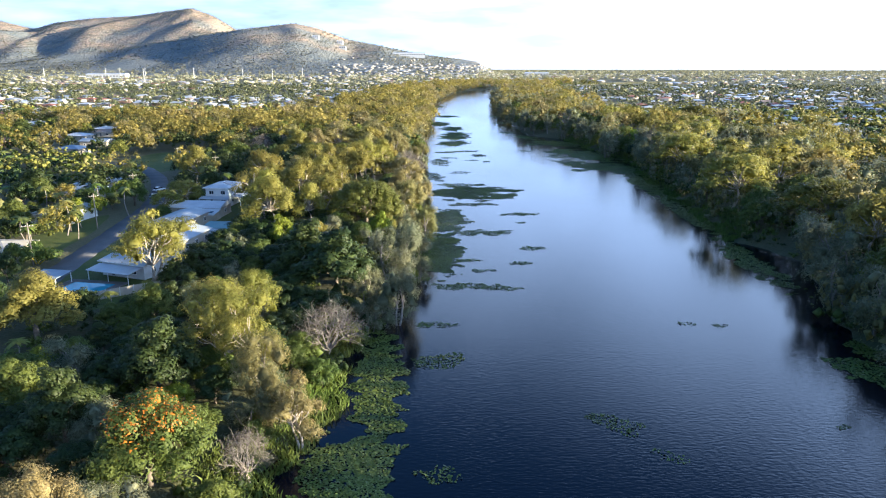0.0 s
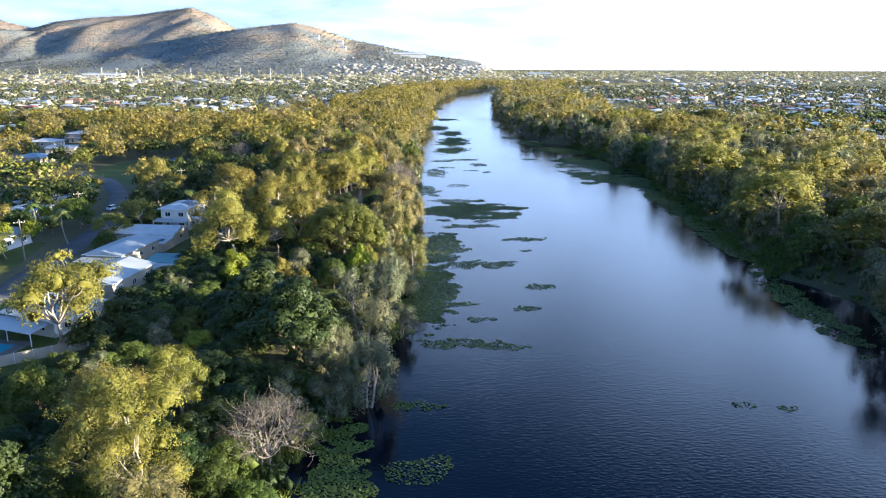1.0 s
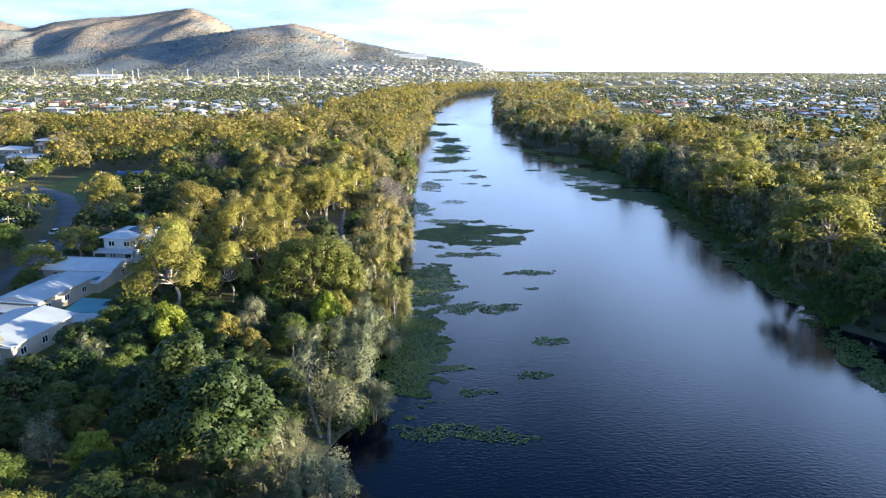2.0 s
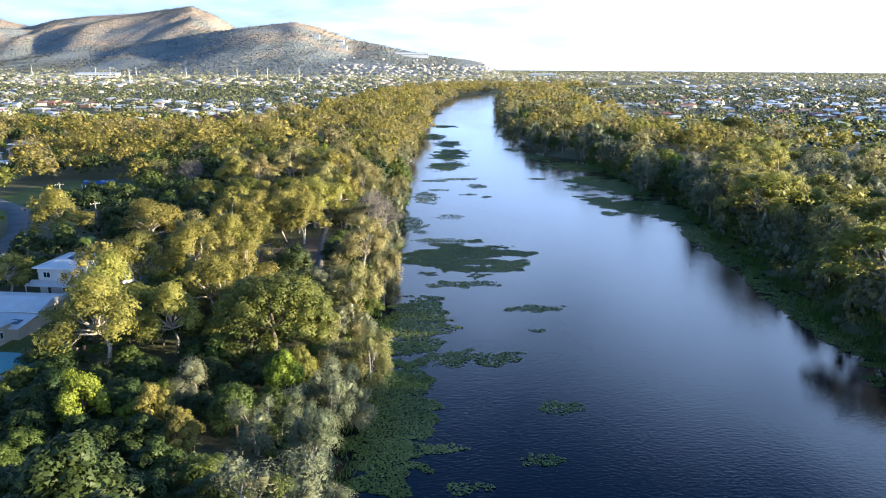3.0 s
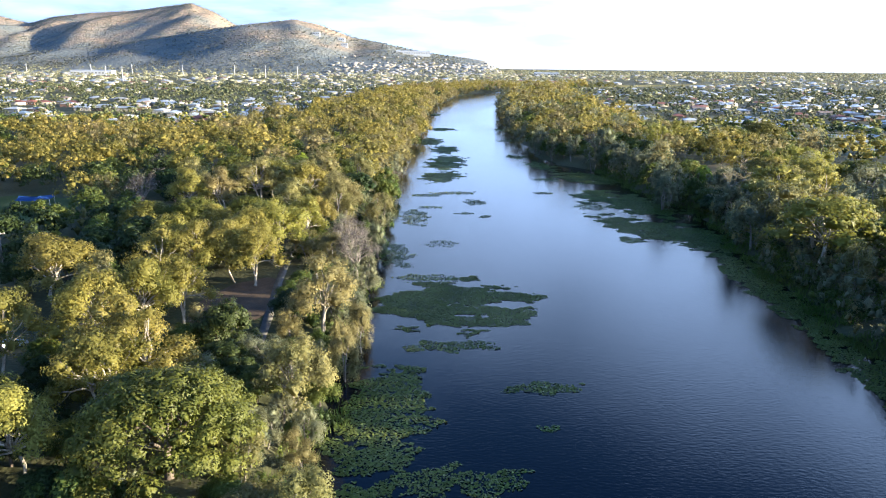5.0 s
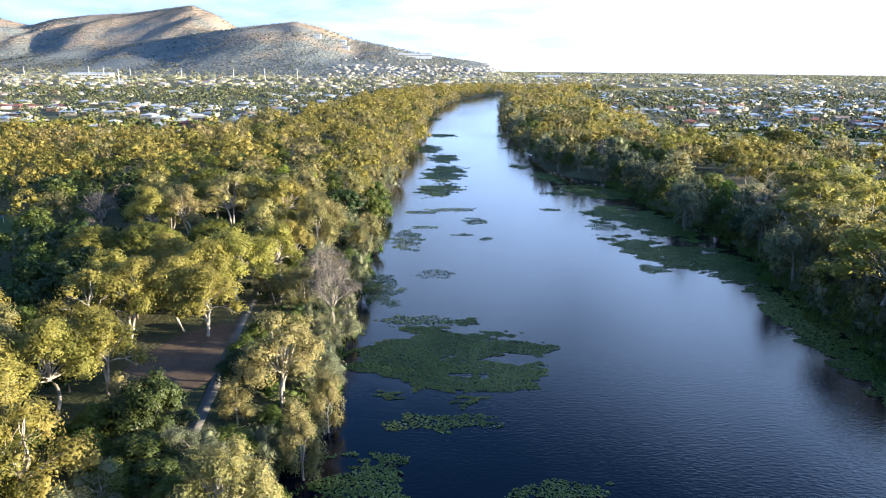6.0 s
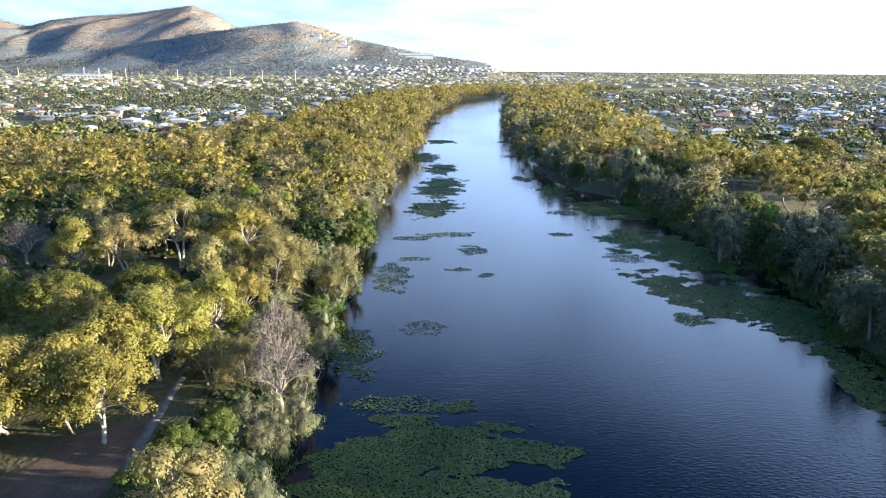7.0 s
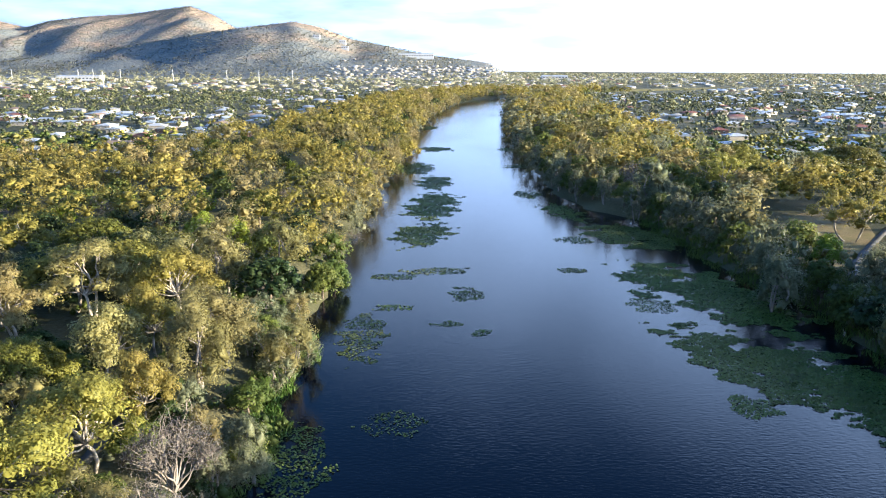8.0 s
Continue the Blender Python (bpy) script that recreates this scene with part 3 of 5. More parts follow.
def grow(kind, seed, leaves, size, twigs=True, core=2, step=1, full=1.15):
    """One tree of a kind, at its own full size: (bark verts and quads, leaf verts and quads)."""
    rng = np.random.default_rng(seed)
    wood = []
    if kind in ("eucalypt", "pale"):
        H, R = rng.uniform(13, 15.5), rng.uniform(5.2, 6.4)
        stems = 1 if rng.random() < 0.55 else 2
        lobes = []
        for s in range(stems):
            off = rng.normal(size=2) * (1.6 if stems > 1 else 0.3)
            fork = np.array([off[0] * 1.2, off[1] * 1.2, H * rng.uniform(0.32, 0.42)])
            wood.append(limb((off[0] * 0.25, off[1] * 0.25, -0.6), fork, 0.29, 0.19, rng))
            n = int(rng.integers(14, 18)) if stems == 1 else int(rng.integers(9, 12))
            for i in range(n):
                az = i * 2.4 + rng.uniform(-0.5, 0.5)
                q = math.sqrt((i + 0.6) / n)
                z = H * (0.88 - 0.44 * q ** 1.7 + rng.uniform(-0.10, 0.05))
                c = np.array([fork[0] + R * 0.9 * q * math.cos(az), fork[1] + R * 0.9 * q * math.sin(az), z])
                r = R * rng.uniform(0.25, 0.42)
                lobes.append((*c, r, r * rng.uniform(0.75, 1.05)))
                mid = fork + (c - fork) * rng.uniform(0.45, 0.6) + np.array([0, 0, 0.5])
                wood.append(limb(fork, mid, 0.17, 0.10, rng))
                wood.append(limb(mid, c + np.array([0, 0, r * 0.3]), 0.10, 0.03, rng))
                for _ in range(2 if twigs else 0):
                    wood.append(limb(mid, c + rng.normal(size=3) * r * 0.4, 0.05, 0.012, rng, steps=4))
        leaf = foliage(lobes, leaves, size, rng, 0.5, per=9, clump=0.42, low=-0.45, droop=0.5, up=0.25, core=core, fill=0.52 * full, step=step)
    elif kind in ("paperbark", "weeping"):
        H, R = rng.uniform(10.5, 12.5), rng.uniform(3.6, 4.6)
        lobes = []
        for s in range(int(rng.integers(2, 4))):
            off = rng.normal(size=2) * 1.1
            top = np.array([off[0] * 1.6, off[1] * 1.6, H * rng.uniform(0.7, 0.85)])
            wood.append(limb((off[0] * 0.3, off[1] * 0.3, -0.6), top, 0.24, 0.06, rng))
            for i in range(6):
                q = i / 5
                az = rng.uniform(0, 6.28)
                z = H * (0.30 + 0.60 * q)
                rr = R * (0.62 - 0.35 * (q - 0.35) ** 2 * 2.2)
                c = np.array([top[0] * q + rr * math.cos(az), top[1] * q + rr * math.sin(az), z])
                lobes.append((*c, R * rng.uniform(0.36, 0.5), R * rng.uniform(0.42, 0.62)))
                wood.append(limb(np.array([top[0], top[1], z]) * np.array([q, q, 0.75]), c, 0.07, 0.02, rng, steps=4))
        leaf = foliage(lobes, leaves, size, rng, 0.34, per=8, clump=0.5, low=-0.7, droop=1.3, up=0.1, core=core, fill=0.52 * full, step=step)
    elif kind == "rain":
        H, R = rng.uniform(9.5, 11), rng.uniform(9.0, 10.5)
        fork = np.array([0, 0, H * 0.3])
        wood.append(limb((0, 0, -0.6), fork, 0.55, 0.42, rng))
        lobes = []
        for i in range(64):
            az, q = i * 2.39996, math.sqrt((i + 0.5) / 64)
            c = np.array([R * 0.88 * q * math.cos(az), R * 0.88 * q * math.sin(az), H * (0.88 - 0.58 * q ** 2.8) + rng.uniform(-0.3, 0.3)])
            lobes.append((*c, R * rng.uniform(0.15, 0.21), R * rng.uniform(0.12, 0.16)))
            if i % 5 == 0:
                mid = fork + (c - fork) * 0.5 + np.array([0, 0, 0.8])
                wood.append(limb(fork, mid, 0.22, 0.12, rng))
                wood.append(limb(mid, c, 0.12, 0.03, rng))
        leaf = foliage(lobes, leaves, size, rng, 0.6, per=9, clump=0.42, low=-0.15, up=0.5, core=core, fill=0.52 * full, step=step)
    elif kind in ("dark", "green", "lime", "flower", "golden"):
        H, R = rng.uniform(8.5, 10.5), rng.uniform(4.8, 5.8)
        fork = np.array([0, 0, H * 0.28])
        wood.append(limb((0, 0, -0.6), fork, 0.34, 0.26, rng))
        lobes = []
        for i in range(20):
            az, q = i * 2.39996 + rng.uniform(-0.3, 0.3), math.sqrt((i + 0.5) / 20)
            c = np.array([R * 0.74 * q * math.cos(az), R * 0.74 * q * math.sin(az), H * (0.80 - 0.46 * q ** 2) + rng.uniform(-0.9, 0.6)])
            r = R * rng.uniform(0.24, 0.36)
            lobes.append((*c, r, r * rng.uniform(0.85, 1.15)))
            if i % 2 == 0:
                wood.append(limb(fork, c, 0.14, 0.03, rng))
        leaf = foliage(lobes, leaves, size, rng, 0.6, per=9, clump=0.44, low=-0.4, up=0.3, core=core, fill=0.52 * full, step=step)
    elif kind == "bare":
        H, R = rng.uniform(8.5, 10), rng.uniform(4.4, 5.2)
        fork = np.array([0, 0, H * 0.22])
        wood.append(limb((0, 0, -0.6), fork, 0.30, 0.22, rng))
        lobes = []
        for i in range(16):
            az, q = i * 2.4 + rng.uniform(-0.4, 0.4), math.sqrt((i + 0.6) / 16)
            c = np.array([R * 0.8 * q * math.cos(az), R * 0.8 * q * math.sin(az), H * (0.86 - 0.38 * q ** 2)])
            mid = fork + (c - fork) * 0.5 + np.array([0, 0, 0.4])
            wood.append(limb(fork, mid, 0.13, 0.07, rng, steps=4))
            lobes.append((*c, R * 0.3, R * 0.28))
            for _ in range(9 if twigs else 4):
                tip = c + rng.normal(size=3) * R * 0.17
                wood.append(limb(mid + (c - mid) * rng.uniform(0, 0.8), tip, 0.045, 0.012, rng, steps=3))
                for _ in range(2 if twigs else 0):
                    wood.append(limb(tip, tip + rng.normal(size=3) * 0.6 + np.array([0, 0, 0.5]), 0.016, 0.006, rng, steps=3))
        leaf = foliage(lobes, int(leaves * 0.75), size * 0.7, rng, 0.3, per=10, clump=0.55, low=-0.6, up=0.0, core=0, fill=0.2)
    elif kind == "palm":
        H = rng.uniform(6.5, 8.5)
        lean = rng.normal(size=2) * 0.5
        top = np.array([lean[0], lean[1], H])
        wood.append(limb((0, 0, -0.5), top, 0.17, 0.11, rng))
        vs, fs = [], []
        for i in range(22):
            az, rise = i * 2.4, rng.uniform(-0.5, 1.1)
            t = np.linspace(0, 1, 6)
            L = rng.uniform(2.0, 2.7)
            out = L * t
            zz = top[2] + rise * L * 0.55 * t - 1.25 * L * 0.45 * t ** 2
            p = np.stack([top[0] + out * math.cos(az), top[1] + out * math.sin(az), zz], 1)
            w = 0.42 * np.sin(np.clip(t * 0.92 + 0.08, 0, 1) * np.pi)[:, None] * np.array([[-math.sin(az), math.cos(az), 0]])
            drop = np.array([0, 0, -0.16])
            v = np.concatenate([p - w + drop, p, p + w + drop])
            k = np.arange(5)
            fs.append(np.concatenate([np.stack([k, k + 1, k + 7, k + 6], 1), np.stack([k + 6, k + 7, k + 13, k + 12], 1)]))
            vs.append(v)
        v, f = join(list(zip(vs, fs)))
        up = np.tile([[0.0, 0.0, 1.0]], (len(v), 1)) + (v - v.mean(0)) * 0.25
        leaf = (v, np.concatenate([f[:, :3], f[:, [0, 2, 3]]]), up / np.linalg.norm(up, axis=1)[:, None])
    else:  # shrub
        H, R = rng.uniform(2.2, 3.2), rng.uniform(1.8, 2.6)
        lobes = [(rng.normal() * R * 0.45, rng.normal() * R * 0.45, H * rng.uniform(0.3, 0.62), R * rng.uniform(0.35, 0.5), R * rng.uniform(0.35, 0.5)) for _ in range(7)]
        for c in lobes[:4]:
            wood.append(limb((0, 0, -0.3), c[:3], 0.07, 0.02, rng, steps=4))
        leaf = foliage(lobes, leaves, size, rng, 0.5, per=8, clump=0.5, low=-0.6, core=min(core, 1), fill=0.52 * full, step=step)
    return join(wood), leaf


# kind: (leaf material, bark material, crown radius of the grown tree, label, category)
KINDS = {
    "eucalypt": (LEAF["eucalypt"], BARK_PALE, 5.8, "tall open-crowned eucalyptus with golden green leaves", "eucalyptus tree"),
    "pale": (LEAF["pale"], BARK_PALE, 5.8, "pale-leaved eucalyptus with white branching trunk", "eucalyptus tree"),
    "paperbark": (LEAF["paperbark"], BARK_GREY, 4.3, "dense khaki-leaved paperbark tree by the river bank", "paperbark tree"),
    "weeping": (LEAF["weeping"], BARK_GREY, 4.3, "grey-green weeping paperbark tree at the water's edge", "paperbark tree"),
    "rain": (LEAF["rain"], BARK_DARK, 9.8, "broad dome-shaped rain tree with dense green canopy", "rain tree"),
    "dark": (LEAF["dark"], BARK_DARK, 5.4, "round dense dark green broadleaf tree", "tree"),
    "green": (LEAF["green"], BARK_DARK, 5.4, "leafy mid-green broadleaf tree", "tree"),
    "lime": (LEAF["lime"], BARK_DARK, 5.4, "bright lime green leafy tree catching the sun", "tree"),
    "golden": (LEAF["eucalypt"], BARK_DARK, 5.4, "rounded tree with dense yellow-green foliage", "tree"),
    "flower": (LEAF["green"], BARK_DARK, 5.4, "leafy tree covered in orange-red flowers", "flowering tree"),
    "bare": (LEAF["bare"], BARK_GREY, 4.9, "half-bare grey-brown tree with fine twigs", "bare tree"),
    "palm": (LEAF["palm"], BARK_GREY, 2.4, "tall palm tree with arching fronds", "palm tree"),
    "shrub": (LEAF["green"], BARK_DARK, 2.4, "leafy green shrub", "shrub"),
}
LEAF_SIZE = {"eucalypt": 0.25, "pale": 0.25, "paperbark": 0.22, "weeping": 0.21, "rain": 0.21, "dark": 0.27, "green": 0.26, "lime": 0.26, "golden": 0.25,
             "flower": 0.26, "bare": 0.22, "palm": 0.4, "shrub": 0.2}
NEAR_LEAVES = {"eucalypt": 5800, "pale": 5800, "paperbark": 5600, "weeping": 5600, "rain": 17000, "dark": 5000, "green": 5000, "lime": 5000, "golden": 6000,
               "flower": 5500, "bare": 3200, "palm": 0, "shrub": 1300}
_grown = {}


def template(kind, variant, near):
    """Meshes of trunk and crown, shared by all trees of the same kind and variant."""
    key = (kind, variant, near)
    if key not in _grown:
        n, s = NEAR_LEAVES[kind], LEAF_SIZE[kind]
        if near == 2:
            n, s = int(n * 2.5), s * 0.60
        elif near:
            n, s = int(n * 1.55), s * 0.82
        else:
            n, s = int(n * 0.55), s * 1.2
        wood, leaf = grow(kind, sum(map(ord, kind)) * 31 + variant * 7 + 1, n, s, bool(near), 1, 1, 1.0)
        mat = KINDS[kind]
        index, mats = None, [mat[0]]
        if kind == "flower":
            mats = [mat[0], LEAF["orange"]]
            c = leaf[0][leaf[1]].mean(1)
            rng = np.random.default_rng(5)
            index = ((c[:, 2] > 6.6) & (rng.random(len(c)) < 0.22)).astype(int)
        _grown[key] = (mesh_from("trunk", *wood, mat[1], smooth=True), mesh_from("crown", *leaf[:2], mats, index, normals=leaf[2]))
    return _grown[key]


ROOM = {}


def free(x, y, r, gap=0.8):
    """Whether a crown of radius r finds room at x, y among the trees planted so far."""
    i, j = int(x // 12), int(y // 12)
    for a in range(i - 2, i + 3):
        for b in range(j - 2, j + 3):
            for px, py, pr in ROOM.get((a, b), ()):
                if (px - x) ** 2 + (py - y) ** 2 < ((pr + r) * gap) ** 2:
                    return False
    return True


def claim(x, y, r):
    ROOM.setdefault((int(x // 12), int(y // 12)), []).append((x, y, r))


def plant(kind, x, y, radius, rng, near=True, label="", tall=1.0):
    """A tree as a thing of its own: an Empty with a trunk and a crown."""
    variant = int(rng.integers(0, 4 if kind in ("eucalypt", "paperbark") else 3))
    trunk, crown = template(kind, variant, near)
    s = radius / KINDS[kind][2]
    z = float(ground_z(x, y))
    names = KINDS[kind]
    ob = thing(names[4].replace(" ", "_"), label or names[3], names[4], group="riverside trees")
    sz = s ** 0.55 * tall
    ob.matrix_basis = pose(x, y, z, 0, 0, rng.uniform(0, 360)) @ Matrix.Diagonal((s, s, sz, 1))
    part("trunk", trunk, None, ob)
    part("crown", crown, None, ob)
    claim(x, y, radius)
    return ob


# single trees whose place and kind can be told: x, y, radius of the crown
PLACED = {
    "eucalypt": [(-31.9, 104.4, 5.6), (-35.5, 108.5, 4.6), (-27.5, 99.0, 4.4), (-31.5, 262.0, 5.4), (-44.5, 265.5, 6.2), (-38, 240.5, 5.2), (-30.5, 116.2, 4), (-60.5, 140.5, 7), (-44.8, 226.1, 6.5), (-32.5, 215.9, 6), (-64.2, 248.0, 7), (-46.1, 188.1, 7),
                 (-37.1, 192.5, 4.9), (-50.5, 199.5, 6.4), (-35.0, 206.0, 5.2), (-32.2, 280.3, 7), (-42.0, 234.9, 6.0), (-34.8, 273.0, 6.6), (-43, 257, 6), (-67.3, 324.5, 6.5), (-46.1, 285.3, 5),
                 (-27.2, 289.4, 6.2), (-87.1, 375.6, 6.9), (-34.6, 325.4, 4.6), (-25.5, 301.8, 4.2), (-53, 213, 6)],
    "eucalypt ": [(140.3, 396, 9), (147.7, 299.8, 9), (-35.8, 264.4, 6), (-38.4, 340.9, 7), (106.8, 470, 8.5), (128, 366, 9),
                  (113, 361, 8), (108.3, 266.7, 7.5), (-88, 252, 7), (120, 408, 6.5), (122, 493.7, 8), (118, 300, 7.5), (100, 322, 6.5)],
    "pale": [(-17.0, 85.2, 3.6), (-34.9, 58.6, 4), (-13.8, 241.4, 5.6), (-12.1, 212.6, 4.6), (-49.4, 239.0, 5.0), (93.7, 249.7, 6.0), (-51.4, 337.5, 7.2),
             (-35.1, 311.8, 6), (-58.9, 328.1, 5.8)],
    "paperbark": [(-21.7, 90.1, 4.5), (-7.5, 226.5, 3.2), (-5.9, 187.1, 4.2), (-6.4, 236.9, 3), (-21.9, 322.3, 6.2), (-23.0, 314.0, 5.8), (-14.6, 324.7, 4.4),
                  (-32.9, 355.6, 6.0), (-23.6, 368.9, 5.7)],
    "bare": [(-18.1, 111.2, 6.3), (-21.8, 77.4, 3.6), (-12.8, 274.9, 6.4), (-88.8, 339.9, 6.5), (-16.5, 288.0, 6.4), (76.6, 479.5, 7)],
    "green": [(-97.5, 221, 4.8), (-131, 228, 5), (-101, 127, 4.4), (-70, 121, 4), (-91.5, 149.5, 3.0), (-113, 157, 4.4), (-116, 190, 5), (-112, 176, 4.6), (-47.9, 116.2, 4.6), (-51.1, 85.4, 4.9), (-20.0, 168.1, 4.1), (86.1, 236.1, 6.0), (90.4, 363.5, 6.0)],
    "golden": [(-64.5, 110.7, 8.3), (-29.5, 167.0, 3.4), (-24.5, 163, 2.8), (-14.8, 182.0, 3.0)],
    # at (-20.8, 136.6) a rain tree, its shade put in with dark leaves
    "dark": [(-128, 214, 5), (-136, 234, 6), (-106, 209, 4.2), (-88.8, 142, 3.0), (-106, 148, 5), (-104, 136, 4.6), (-113, 142, 5), (-109, 126, 5), (-99, 186, 3.6), (-76, 118, 4.6), (-84.5, 122, 3.6), (-37.1, 91.9, 6.6), (-43.4, 80.0, 5.4), (-28.0, 145.7, 7.6), (-20.8, 136.6, 8.6), (-26.4, 228.9, 5), (90.5, 341.1, 6.5), (90.6, 428.3, 8)],
    "flower": [(-30.1, 72.7, 6.4)],
    "rain": [(-56, 296, 9.5), (-21.9, 194.7, 10.8), (-37.3, 211.6, 7), (-67.4, 295.4, 8.7), (-45.6, 307.4, 7.4), (-70.1, 375.6, 10), (-44.4, 418.2, 9),
             (178, 520, 15), (137.8, 540, 12), (155, 505, 12)],
    "weeping": [(-11.4, 147.9, 5.0), (-8.6, 127.7, 4.4), (79.5, 144.3, 7.0), (75.0, 121.9, 5.7), (-9.9, 174.1, 3.6), (-9.2, 160.9, 3.4), (87.5, 306.2, 6),
                (-10.2, 296.1, 3), (79.6, 361.0, 5.7), (90.6, 333.5, 4.6), (78.5, 453.1, 7)],
    "green ": [(78, 441, 6), (88, 449, 6.5), (70, 458, 5.5), (82, 467, 6), (62, 473, 5.5), (56, 488, 5.5), (70, 482, 6), (95, 462, 6), (100, 437, 5)],
    "weeping ": [(72, 448, 5), (64, 464, 4.6), (57, 478, 4.6), (53, 496, 5), (52, 510, 5), (81, 432, 4.6), (83, 420, 4.5)],
    "lime": [(-38.5, 168.0, 3.4), (-16.0, 177.5, 2.8), (97.5, 376.0, 4.6), (-48.8, 384.9, 5.4), (-39.8, 382.5, 4.9)],
}


LOTS = [(-121, 248), (-119, 232), (-108, 200), (-101, 160)]


def in_houses(x, y):
    return -79 < x < -54 and 124 < y < 240 or -97 < x < -70 and 108 < y < 158


def near_line(x, y, line, w):
    p = np.array(line, float)
    a, b = p[:-1], p[1:]
    d = b - a
    t = np.clip((((x, y) - a) * d).sum(1) / (d * d).sum(1), 0, 1)
    return np.min(np.hypot(*(a + d * t[:, None] - (x, y)).T)) < w


def is_open(x, y):
    """Ground kept free of trees."""
    return (in_houses(x, y) or near_line(x, y, STREET, 7.5) or ((x + 126) / 22) ** 2 + ((y - 322) / 40) ** 2 < 1
            or ((x - 168) / 24) ** 2 + ((y - 405) / 42) ** 2 < 1 or ((x - 116) / 17) ** 2 + ((y - 406) / 44) ** 2 < 1
            or -20.5 < x < 0 and 60 < y < 99
            or near_line(x, y, TRAIL[2:7], 3.4) or ((x + 32) / 8) ** 2 + ((y - 251) / 15) ** 2 < 1)


GARDEN = []
HOMES = [(-213, 410), (-188, 381), (-234, 418), (-240, 380), (-184, 348), (-205, 432), (-218, 452), (-325, 527), (-286, 491)]


def before_home(x, y):
    """Front gardens of the houses at the edge of the park woods."""
    return any(-42 < y - v < 9 and abs(x - u - (v - y) * 0.5) < 11 for u, v in HOMES)




